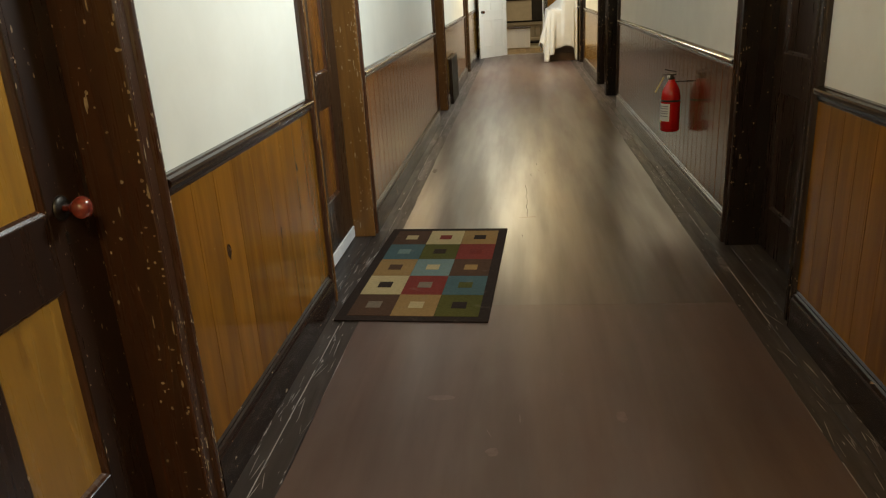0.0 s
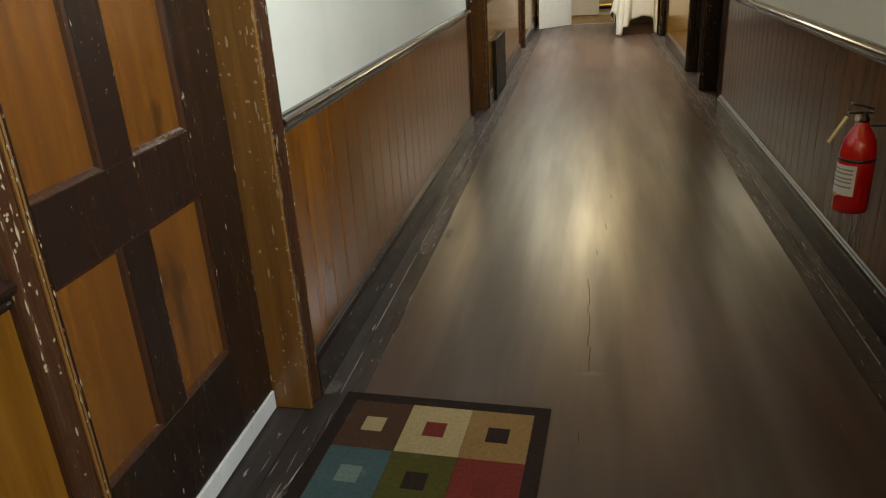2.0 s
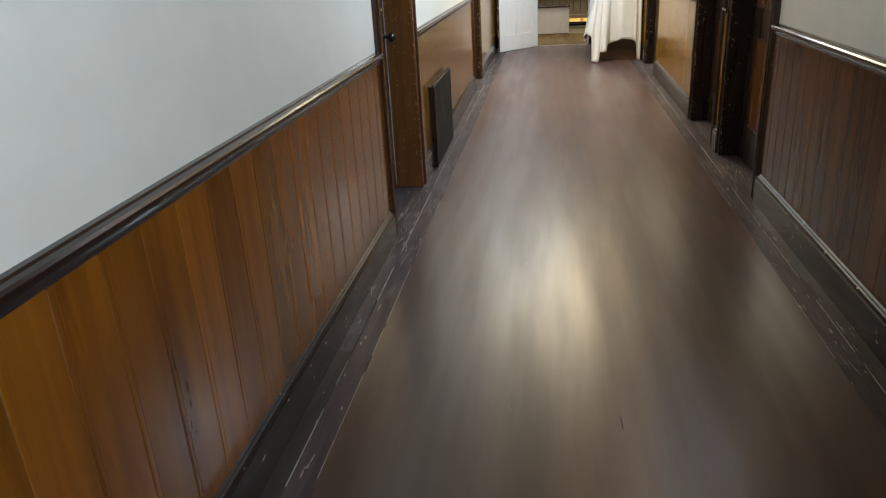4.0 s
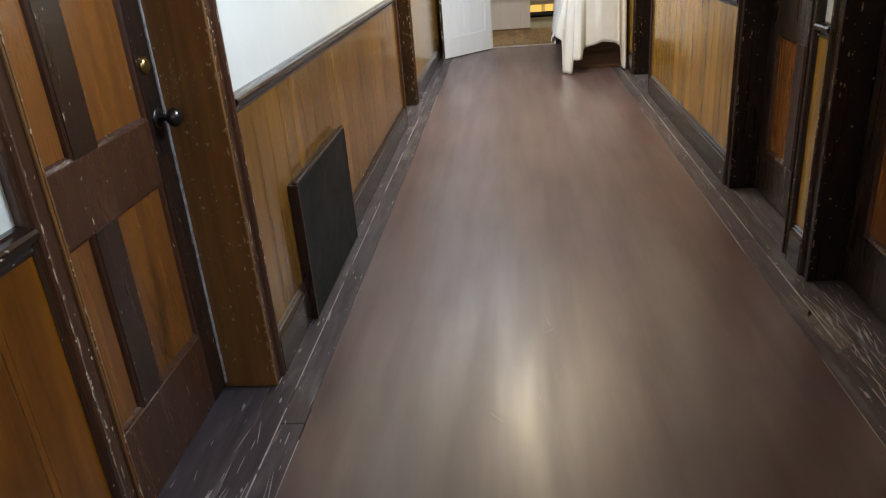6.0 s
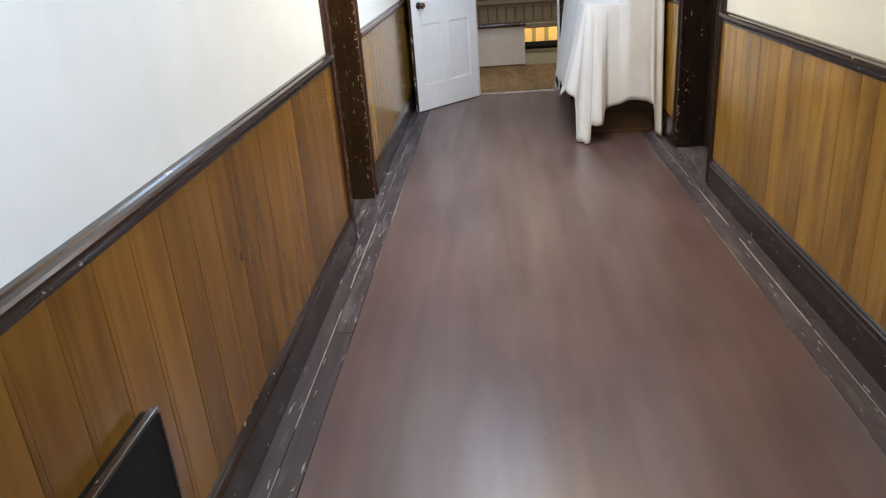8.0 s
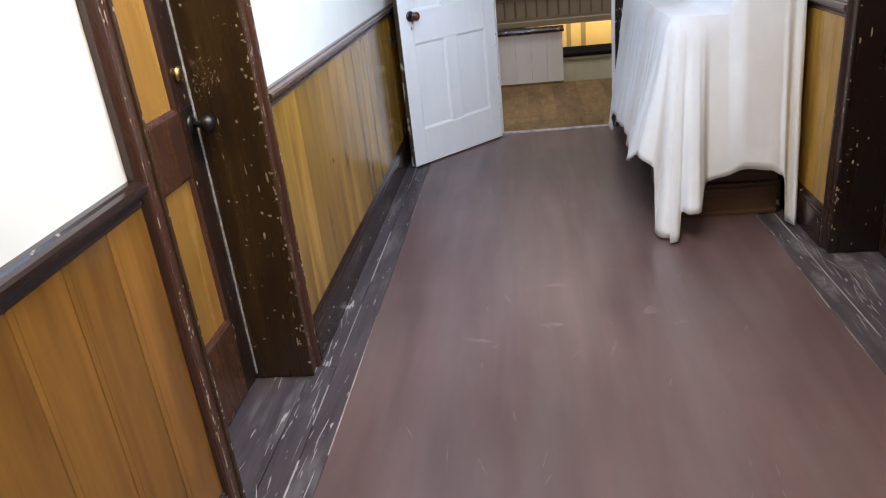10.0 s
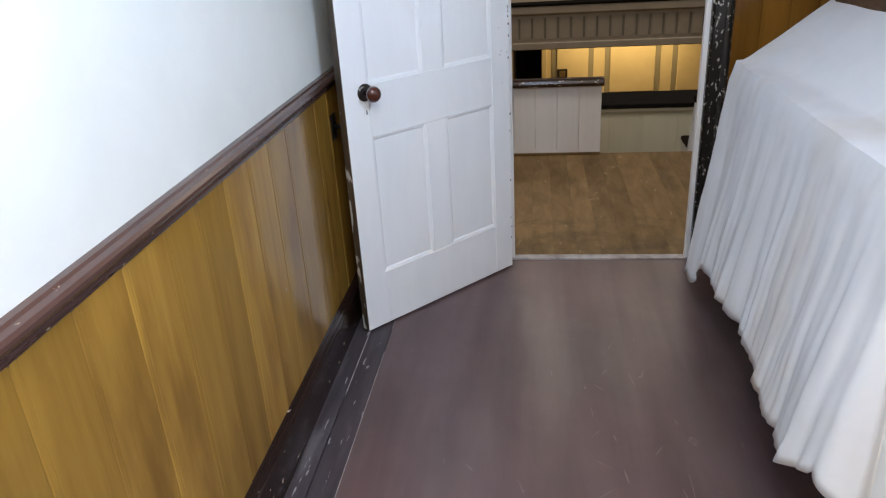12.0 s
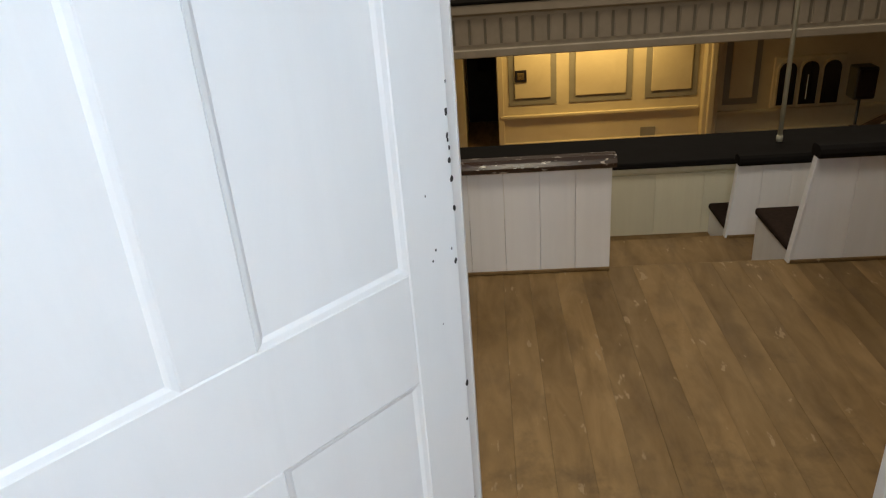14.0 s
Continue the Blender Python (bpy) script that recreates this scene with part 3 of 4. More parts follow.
def panel_door(name, m, w, h, label, stile=0.105, stile2=None, mid=None, mull=0.095, lock=(0.80, 0.98), bottom=0.235, frame_m=trim_dark, panel_m=panel_wood,
               mould_m=casing_wood, knob=None, knob_m=knob_red, plate_m=iron, knob_z=0.90, white_foot=None, gap=None, brass_lock=False, rail_m=None):
    """A four-panel door: local x along the leaf, front towards -y, hinge line at the origin side without a knob."""
    root = thing(name, m, label, "door", kind="structure")
    t = 0.038
    z0 = 0.071 if white_foot else 0.008
    s2 = stile2 or stile
    for x, sw in ((0, stile), (w - s2, s2)):
        part("stile", soft(boxes((x, x + sw, 0, t, z0, h)), 0.002, 1), frame_m, root)
    mx = mid or (w - s2 + stile - mull) / 2
    for za, zb in ((z0, bottom), lock, (h - 0.12, h)):
        part("rail", soft(boxes((stile, w - s2, 0.0005, t, za, zb)), 0.002, 1), rail_m or frame_m, root)
    for za, zb in ((bottom, lock[0]), (lock[1], h - 0.12)):
        part("mullion", soft(boxes((mx, mx + mull, 0.001, t, za, zb)), 0.002, 1), frame_m, root)
        for xa, xb in ((stile, mx), (mx + mull, w - s2)):
            dp = 0.0075 if frame_m is white_paint else 0.015
            pn = part("panel", boxes((xa - 0.004, xb + 0.004, dp, t - 0.01, za - 0.004, zb + 0.004)), panel_m, root)
            bm = bmesh.new()
            q = 0.013
            for fa, fb in (((xa, za), (xb, za)), ((xb, za), (xb, zb)), ((xb, zb), (xa, zb)), ((xa, zb), (xa, za))):
                dx, dz = fb[0] - fa[0], fb[1] - fa[1]
                ln = math.hypot(dx, dz)
                ux, uz = dx / ln, dz / ln
                nx, nz = -uz, ux
                pts = []
                for p, e in ((fa, 1), (fb, -1)):
                    pts.append([(p[0], dp * 0.2, p[1]), (p[0] + (nx + e * ux) * q * 0.55, dp * 0.47, p[1] + (nz + e * uz) * q * 0.55),
                                (p[0] + (nx + e * ux) * q, dp + 0.0002, p[1] + (nz + e * uz) * q), (p[0], dp + 0.0015, p[1])])
                va, vb = ([bm.verts.new(c) for c in r] for r in pts)
                for i in range(4):
                    bm.faces.new((va[i], va[(i + 1) % 4], vb[(i + 1) % 4], vb[i]))
            part("moulding", bm, mould_m, pn)
    if frame_m is not white_paint:
        bm = bmesh.new()
        for k in range(64):
            x = random.choice((0.004, stile - 0.004, w - s2 + 0.004, w - 0.004, mx + 0.004, mx + mull - 0.004)) + random.uniform(-0.004, 0.004)
            if random.random() < 0.3:
                x = random.uniform(w - s2, w - 0.004) if random.random() < 0.6 else random.uniform(0.004, stile)
            zz = random.uniform(z0 + 0.03, 1.5)
            fleck(bm, lambda p, q: (p, -0.0007, q), x, zz, random.uniform(0.0008, 0.003), random.uniform(0.002, 0.011), k * 1.9 + w)
        tagged(part("paint_flakes", bm, bare_fleck, root, "pale bare-wood flakes in the varnish"), kind="stuff")
    if knob is not None:
        kx = knob
        hw = part("knob", knob_mesh(bmesh.new(), 0.027, -0.004), knob_m, root, "", True)
        hw.location = (kx, 0, knob_z)
        part("rose", turned(bmesh.new(), [(0.030, 0), (0.030, 0.003), (0.024, 0.007), (0.012, 0.009)], Matrix.Translation((kx, 0, knob_z)) @ Matrix.Rotation(radians(90), 4, "X")),
             iron, root, "round metal rose", True)
        if plate_m is white_paint:
            part("keyhole_plate", soft(boxes((kx - 0.010, kx + 0.010, -0.002, 0.002, knob_z - 0.09, knob_z - 0.045)), 0.001, 1), white_paint, root)
            part("keyhole", boxes((kx - 0.0022, kx + 0.0022, -0.0026, 0.002, knob_z - 0.076, knob_z - 0.060)), black_plastic, root)
        else:
            part("keyhole_plate", soft(boxes((kx - 0.006, kx + 0.006, -0.002, 0.002, knob_z - 0.085, knob_z - 0.055)), 0.001, 1), plate_m, root)
        if brass_lock:
            part("lock_plate", soft(boxes((kx - 0.024, kx + 0.024, -0.003, 0.004, knob_z - 0.11, knob_z + 0.055)), 0.001, 1), iron, root, "dark iron lock plate")
            part("cylinder_lock", turned(bmesh.new(), [(0.024, 0), (0.023, 0.008), (0.016, 0.013), (0.008, 0.014)],
                 Matrix.Translation((kx - 0.012, 0, knob_z + 0.15)) @ Matrix.Rotation(radians(90), 4, "X")), brass, root, "round brass lock", True)
    if white_foot:
        part("door_sweep", soft(boxes((0.004, w - 0.004, -0.006, t, 0.004, 0.070)), 0.002, 1), white_strip, root, "white strip along the foot of the door")
    if gap:
        # pale strip paints the light that comes through the door's edge gap
        bm = bmesh.new()
        z = 0.02
        while z < h - 0.05:
            j = random.uniform(-0.0012, 0.0012)
            box(bm, gap + j - 0.005, gap + j + 0.005, -0.004, 0.004, z, z + 0.031)
            z += 0.03
        part("draught_strip", bm, strip_pale, root, "pale strip painting light through the edge gap")
    return root


def left_door(n, i, label, **kw):
    a, b, d = DOORS_L[i]
    door_case(-1, a, b, d, casing_wood if i == 0 else jamb_wood if i < 3 else jamb_brown, casing_wood)
    return panel_door("door_%d" % n, pose(-(WALL + d), a + 0.008, 0, 0, 0, 90), b - a - 0.016, TOP - 0.03, label, **kw)


def right_door(n, i, label, **kw):
    a, b, d = DOORS_R[i]
    door_case(1, a, b, d, jamb_black, trim_dark, True)
    root = panel_door("door_%d" % n, pose(WALL + d, b - 0.008, 0, 0, 0, -90), b - a - 0.016, TOP - 0.03, label, **kw)
    win = tagged(part("window_%d" % n, boxes((WALL + 0.1, WALL + 0.104, a, b, TOP + 0.12, TOP + 0.5)), GLASS), "assumed clear glass transom over the door, unseen", "window", kind="structure")
    win.visible_shadow = False
    return root


GLASS = bpy.data.materials.new("clear_glass")
GLASS.use_nodes = True
_g = GLASS.node_tree.nodes["Principled BSDF"]
_g.inputs["Transmission Weight"].default_value, _g.inputs["Roughness"].default_value = 1.0, 0.02

left_door(1, 0, "closed dark panelled door with golden panels and a red marbled knob", panel_m=panel_gold, knob=0.80, knob_z=0.95, lock=(0.77, 0.95),
          stile=0.14, stile2=0.17, bottom=0.27)
left_door(2, 1, "closed dark panelled door with orange-brown panels and a white foot strip", white_foot=True, stile=0.142, stile2=0.215, mid=0.372, mull=0.11,
          lock=(0.825, 1.0), bottom=0.343)
left_door(3, 2, "closed brown panelled door with iron lock and pale edge gap", knob=0.79, knob_m=iron, knob_z=0.945, gap=0.838, brass_lock=True, mull=0.11,
          lock=(0.77, 0.95), bottom=0.262, stile=0.09, stile2=0.10, rail_m=casing_wood)
left_door(4, 3, "closed door with golden panels, brown rails, iron knob and brass lock", panel_m=panel_gold, knob=0.61, knob_m=iron, knob_z=0.91, gap=0.646,
          brass_lock=True, lock=(0.778, 0.96), bottom=0.278, stile=0.06, stile2=0.092, mid=0.19, mull=0.135, rail_m=casing_wood)
right_door(5, 0, "closed nearly black panelled door in a deep recess", panel_m=trim_dark, lock=(0.82, 1.0), mould_m=trim_dark)
right_door(6, 1, "closed nearly black panelled door with brown panels", knob=0.86, knob_m=iron, panel_m=panel_wood)
right_door(7, 2, "closed nearly black panelled door with brown panels beside another", panel_m=panel_wood)
right_door(8, 3, "closed nearly black panelled door beside a draped chest", panel_m=trim_dark)

wainscot(-1, DOORS_L, wall_left, 0.152)
wainscot(1, DOORS_R, wall_right, 0.122)

# ---- end doorway and the white door ----
ec = tagged(part("door_case", prism(bmesh.new(), CASE, 0, 2.08 + CAS, lambda u, v, w: (DW + u, END - v, w)), chipped_black),
            "black door casing with heavily chipped paint", "door casing", kind="structure")
part("casing", prism(bmesh.new(), CASE, 0, 2.08 + CAS, lambda u, v, w: (-DW - u, END - v, w)), chipped_black, ec)
part("casing", prism(bmesh.new(), CASE, -DW, DW, lambda u, v, w: (w, END - v, 2.08 + u)), chipped_black, ec)
for x0, x1 in ((DW - 0.018, DW + 0.002), (-DW - 0.002, -DW + 0.018)):
    part("jamb", soft(boxes((x0, x1, END - 0.003, END + 0.030, -0.003, 2.08)), 0.003), pew_white, ec, "white painted jamb")
part("threshold", soft(boxes((-DW, DW, END - 0.012, END + 0.03, -0.02, 0.008)), 0.004), joint_pale, ec, "pale worn threshold strip")
for s in (-1, 1):
    n = 5
    xa, xb = (-WALL + 0.013, -DW - CAS + 0.004) if s < 0 else (DW + CAS - 0.004, WALL - 0.013)
    for k in range(n):
        ob = new("board", BOARD if s < 0 else BOARD_TAN)
        ob.parent = wall_left if s < 0 else wall_right
        w = (xb - xa) / n
        tall = 1.0 if s < 0 else 2.6
        ob.matrix_world = Matrix.Translation((xa + (k + 1) * w, END - 0.0005, 0.14 - 0.14 * tall)) @ Matrix.Rotation(radians(90), 4, "Z") @ Matrix.Diagonal((-1, w / BW, tall, 1))
    if s > 0:
        bm = prism(bmesh.new(), SKIRT, xa - 0.013, xb, lambda u, v, w: (w, END - u, v - 0.003))
        setting("baseboard", bm, rail_dark, "dark moulded baseboard on the end wall", "baseboard")
        continue
    bm = prism(bmesh.new(), RAIL, xa - 0.013, xb, lambda u, v, w: (w, END - u, RAIL0 + v))
    setting("chair_rail", bm, rail_dark, "dark varnished moulded chair rail on the end wall", "chair rail")
    bm = prism(bmesh.new(), SKIRT, xa - 0.013, xb, lambda u, v, w: (w, END - u, v - 0.003))
    setting("baseboard", bm, rail_dark, "dark moulded baseboard on the end wall", "baseboard")

hx, hy, fx, fy = -0.380, 14.70, -0.908, 14.118
ang = math.degrees(math.atan2(hy - fy, hx - fx))
wd = math.hypot(hx - fx, hy - fy)
white = panel_door("door_9", pose(fx, fy, 0, 0, 0, ang), wd, 2.05, "white painted panelled door standing open with chipped edges", stile=0.098, mull=0.10, lock=(0.745, 0.93),
                   bottom=0.225, frame_m=white_paint, panel_m=white_paint, mould_m=white_paint, knob=0.085, knob_m=knob_brown, plate_m=white_paint, knob_z=0.905)
part("edge", boxes((-0.003, 0.0, 0.002, 0.036, 0.01, 2.045)), edge_worn, white, "bare worn closing edge")
bm = bmesh.new()
for k in range(34):
    z = random.uniform(0.03, 1.9)
    near = random.random() < 0.72
    r = random.uniform(0.0015, 0.005) if near else random.uniform(0.0012, 0.0026)
    x = wd - (random.uniform(0.001, 0.007) if near else random.uniform(0.01, 0.07))
    fleck(bm, lambda p, q: (p, -0.0006, q), x, z, r * 0.7, r * 1.2, k * 1.7)
part("paint_chips", bm, black_plastic, white, "dark chips in the paint")

hook = thing("wall_hook", pose(-0.985, 14.22, 0.78), "small worn iron door hook on the wainscot", "hook")
part("plate", soft(boxes((-0.003, 0.004, -0.028, 0.028, -0.045, 0.045)), 0.002, 1), iron, hook)
bm = turned(bmesh.new(), [(0.009, 0), (0.009, 0.058), (0.017, 0.064), (0.017, 0.076), (0.008, 0.082)], Matrix.Rotation(radians(90), 4, "Y"), 12)
part("prong", bm, iron, hook, "", True)

# ---- things in the corridor ----
RUG = [("brown", "cream"), ("cream", "red"), ("tan", "black"),
       ("blue", "sky"), ("olive", "black"), ("red", "rust"),
       ("tan", "brown"), ("sky", "cream"), ("brown", "tan"),
       ("cream", "black"), ("red", "grey"), ("blue", "olive"),
       ("brown", "grey"), ("tan", "cream"), ("olive", "black")]
PILE = {}
for nm, c in dict(brown=(0.085, 0.045, 0.028), cream=(0.46, 0.37, 0.20), tan=(0.30, 0.185, 0.075), blue=(0.065, 0.12, 0.13), sky=(0.155, 0.225, 0.215),
                  olive=(0.085, 0.082, 0.02), red=(0.20, 0.035, 0.028), rust=(0.17, 0.03, 0.024), black=(0.030, 0.020, 0.017), grey=(0.20, 0.16, 0.12)).items():
    PILE[nm] = surface("rug_pile_" + nm, tuple(v * 0.86 for v in c), tuple(v * 0.62 for v in c), (0.85, 0.95), scale=90, bump=0.5, fine=500, spec=0.15,
                       stain=((0.2, 0.17, 0.13), 9, (1, 1, 1), 0.62, 0.8, 0.4))
rug = thing("rug", pose(-0.945, 1.665, 0, 0, 0, -2.8), "rectangular rug of coloured squares with a dark border", "rug")
RW, RL, RB = 0.695, 1.30, 0.048
part("border", soft(boxes((0, RW, 0, RL, 0.0, 0.007)), 0.003), PILE["black"], rug, "nearly black woven border")
cw, cl = (RW - 2 * RB) / 3, (RL - 2 * RB) / 5
for i, (c, q) in enumerate(RUG):
    r, k = divmod(i, 3)
    x, y = RB + k * cw, RL - RB - (r + 1) * cl
    p = part("square", soft(boxes((x + 0.0005, x + cw - 0.0005, y + 0.0005, y + cl - 0.0005, 0.004, 0.0086)), 0.001, 1), PILE[c], rug, c + " woven square")
    dx, dy = 0.034, 0.036
    mx, my = x + cw / 2, y + cl / 2
    part("inner_square", boxes((mx - dx, mx + dx, my - dy, my + dy, 0.006, 0.0092)), PILE[q], p, c and q + " small square")

ex = thing("fire_extinguisher", pose(0.893, 3.78, 0.395), "red fire extinguisher with paper label hung on the wainscot", "fire extinguisher")
R = 0.062
part("cylinder", turned(bmesh.new(), [(R * 0.9, 0), (R, 0.008), (R, 0.205), (R * 0.98, 0.232), (R * 0.88, 0.268), (R * 0.66, 0.298), (R * 0.44, 0.318), (R * 0.34, 0.328), (R * 0.34, 0.34)], n=32),
     red_paint, ex, "", True)
bm = bmesh.new()
for z0, z1, mt in ((0.07, 0.185, label_white),):
    for k in range(14):
        a0, a1 = (radians(166 + k * 6.4), radians(166 + (k + 1) * 6.4))
        v = [bm.verts.new(((R + 0.0012) * math.cos(a), (R + 0.0012) * math.sin(a), z)) for a, z in ((a0, z0), (a1, z0), (a1, z1), (a0, z1))]
        bm.faces.new(v)
part("label", bm, label_white, ex, "white instruction label", True)
bm = bmesh.new()
for z in (0.10, 0.118, 0.132, 0.15, 0.165):
    for k in range(9):
        a0, a1 = (radians(174 + k * 8.0), radians(174 + (k + 1) * 8.0))
        v = [bm.verts.new(((R + 0.0022) * math.cos(a), (R + 0.0022) * math.sin(a), zz)) for a, zz in ((a0, z), (a1, z), (a1, z + 0.006), (a0, z + 0.006))]
        bm.faces.new(v)
part("printed_lines", bm, label_grey, ex, "illegible printed lines", True)
part("valve", turned(bmesh.new(), [(0.022, 0.338), (0.022, 0.352), (0.014, 0.356), (0.014, 0.372)], n=16), iron, ex, "metal valve head", True)
part("handle", soft(boxes((-0.055, 0.03, -0.011, 0.011, 0.366, 0.374)), 0.003), iron, ex, "grey metal carrying handle")
bm = soft(boxes((-0.05, 0.03, -0.010, 0.010, -0.004, 0.004)), 0.003)
bm.transform(Matrix.Translation((0, 0, 0.392)) @ Matrix.Rotation(radians(14), 4, "Y"))
part("lever", bm, iron, ex, "grey metal lever")
part("gauge", turned(bmesh.new(), [(0.015, 0), (0.015, 0.012), (0.012, 0.014)], Matrix.Translation((-0.012, 0, 0.352)) @ Matrix.Rotation(radians(-90), 4, "Y"), 16), label_white, ex, "round gauge", True)
bm = soft(boxes((-0.003, 0.003, -0.012, 0.012, -0.055, 0.055)), 0.001, 1)
bm.transform(Matrix.Translation((-0.07, 0.035, 0.30)) @ Matrix.Rotation(radians(28), 4, "Y"))
part("tag", bm, yellow, ex, "yellowed inspection tag")
part("strap", turned(bmesh.new(), [(R + 0.0005, 0.196), (R + 0.002, 0.197), (R + 0.002, 0.207), (R + 0.0005, 0.208)], n=32), black_plastic, ex, "thin black strap", True)
part("bracket", soft(boxes((R * 0.4, 0.094, -0.005, 0.005, 0.318, 0.326)), 0.002, 1), iron, ex, "flat wall bracket")
part("label_foot", soft(boxes((-R - 0.003, -R + 0.006, -0.022, -0.002, 0.062, 0.074)), 0.001, 1), yellow, ex, "yellow strip on the label")

bp = thing("floor_panel", pose(-0.955, 8.485, 0), "flat black painted board standing against the wainscot", "panel")
part("board", soft(boxes((-0.031, 0.008, -0.412, 0.412, 0.0, 0.556)), 0.003), black_board, bp)
part("top_trim", soft(boxes((-0.010, 0.0095, -0.418, 0.418, 0.5565, 0.568)), 0.004, 3), rail_dark, bp, "rounded varnished top strip")
for y in (-0.414, 0.414):
    part("side_trim", soft(boxes((-0.031, 0.0105, y - 0.006, y + 0.006, 0.0, 0.5558)), 0.003), trim_dark, bp)

# small scuffs and worn spots on the floor, knots in the boards
scuff_pale = surface("pale_scuff", (0.21, 0.155, 0.148), (0.135, 0.092, 0.087), (0.34, 0.44), scale=25, bump=0.0)
scuff_worn = surface("worn_bare_wood", (0.16, 0.14, 0.13), (0.07, 0.055, 0.052), (0.5, 0.7), scale=22, bump=0.1)
knot_dark = surface("dark_knot", (0.05, 0.020, 0.007), (0.022, 0.010, 0.005), (0.2, 0.3), scale=60, bump=0.0)


def blob(bm, cx, cy, rx, ry, turn, z, seed):
    c, s = math.cos(turn), math.sin(turn)
    ring = []
    for k in range(18):
        a = math.tau * k / 18
        r = 1 + 0.45 * noise.noise((math.cos(a) * 1.3 + seed, math.sin(a) * 1.3, seed * 0.7))
        u, v = rx * r * math.cos(a), ry * r * math.sin(a)
        ring.append(bm.verts.new((cx + c * u - s * v, cy + s * u + c * v, z)))
    bm.faces.new(ring)


for k, (cx, cy, rx, ry, tn) in enumerate(((-0.134, 12.434, 0.065, 0.012, 0.05), (-0.421, 12.03, 0.045, 0.012, -0.2), (-0.147, 12.12, 0.05, 0.014, 0.0), (0.176, 13.53, 0.012, 0.02, 0.3),
                                          (-0.065, 3.16, 0.06, 0.012, 0.1), (-0.399, 1.02, 0.05, 0.016, 0.0), (0.21, 12.2, 0.03, 0.03, 0.0), (0.3, 12.1, 0.03, 0.015, 0.4),
                                          (-0.32, 12.35, 0.006, 0.05, 0.35), (0.05, 11.95, 0.005, 0.06, -0.3), (-0.2, 0.7, 0.02, 0.02, 0.0), (0.22, 0.9, 0.018, 0.03, 0.0))):
    bm = bmesh.new()
    blob(bm, cx, cy, rx, ry, tn, 0.0006, k * 3.7)
    part("scuff_mark", bm, scuff_pale, floor)
# fine scratches down the covering and a lengthwise crack
bm = bmesh.new()
for k in range(60):
    blob(bm, random.gauss(-0.05, 0.33), random.uniform(0.2, 14.2), random.uniform(0.0012, 0.003), random.uniform(0.008, 0.035), random.gauss(0, 0.35), 0.0005, k * 1.3)
for k in range(90):
    blob(bm, random.gauss(0.0, 0.36), random.uniform(10.6, 13.9), random.uniform(0.0012, 0.003), random.uniform(0.006, 0.045), random.gauss(0.1, 0.5), 0.0005, k * 0.7)
tagged(part("fine_scratches", bm, scuff_pale, floor, "pale scratches in the floor covering"), kind="stuff")
bm = bmesh.new()
for k in range(9):
    blob(bm, -0.068 + 0.004 * math.sin(k * 2.2), 3.22 + k * 0.085, 0.0016, 0.05, 0.03 * math.sin(k * 5.0), 0.0007, k * 2.9)
for cx, cy, ln in ((0.02, 4.6, 0.05), (-0.03, 4.25, 0.04), (0.06, 5.1, 0.04), (-0.10, 2.8, 0.03)):
    blob(bm, cx, cy, 0.0014, ln, 0.05, 0.0007, cy)
tagged(part("floor_cracks", bm, dark_void, floor, "dark lengthwise cracks in the floor covering"), kind="stuff")
# worn spots; the one at y 4.47 paints a glossy reflection
for k, (cx, cy, rx, ry) in enumerate(((0.925, 7.90, 0.055, 0.13), (0.895, 8.07, 0.03, 0.09), (-0.795, 4.47, 0.02, 0.07), (1.02, 12.5, 0.05, 0.10), (0.90, 12.68, 0.03, 0.09), (0.87, 12.35, 0.02, 0.12),
                                      (-0.95, 3.0, 0.03, 0.04), (-0.93, 2.4, 0.015, 0.06), (-0.96, 6.9, 0.02, 0.05), (0.90, 2.3, 0.02, 0.12))):
    bm = bmesh.new()
    blob(bm, cx, cy, rx, ry, 0.0, 0.0006 if abs(cx) < 0.82 else -0.0034, k * 5.1)
    part("worn_spot", bm, scuff_worn, floor)
for cx, cy, sx, sy, count in ((0.95, 12.35, 0.05, 0.35, 60), (0.98, 7.85, 0.05, 0.20, 80), (-0.97, 6.85, 0.06, 0.32, 60), (0.93, 0.8, 0.04, 0.55, 60),
                              (-0.97, 2.3, 0.06, 0.4, 50), (-0.92, 0.5, 0.04, 0.6, 50), (-0.95, 11.3, 0.05, 0.4, 60), (0.92, 4.4, 0.04, 0.8, 40)):
    bm = bmesh.new()
    for k in range(count):
        x = max(0.835, min(1.09, random.gauss(abs(cx), sx)))
        blob(bm, math.copysign(x, cx), random.gauss(cy, sy), random.uniform(0.0007, 0.002), random.uniform(0.012, 0.07), random.gauss(0, 0.12), -0.0033, k * 1.1 + cy)
    tagged(part("plank_scratches", bm, joint_pale, floor, "pale scratches in the border planks"), kind="stuff")
for cy, cz, r in ((0.79, 0.646, 0.014), (1.546, 0.734, 0.010), (3.72, 0.694, 0.006), (3.445, 0.593, 0.007), (12.55, 0.55, 0.006), (9.6, 0.6, 0.008)):
    bm = bmesh.new()
    blob(bm, 0, 0, r, r * 1.8, 0.1, 0.0, cy)
    bm.transform(Matrix.Translation((-WALL + 0.0138, cy, cz)) @ Matrix.Rotation(radians(90), 4, "Z") @ Matrix.Rotation(radians(90), 4, "X"))
    part("knot", bm, knot_dark, wall_left)

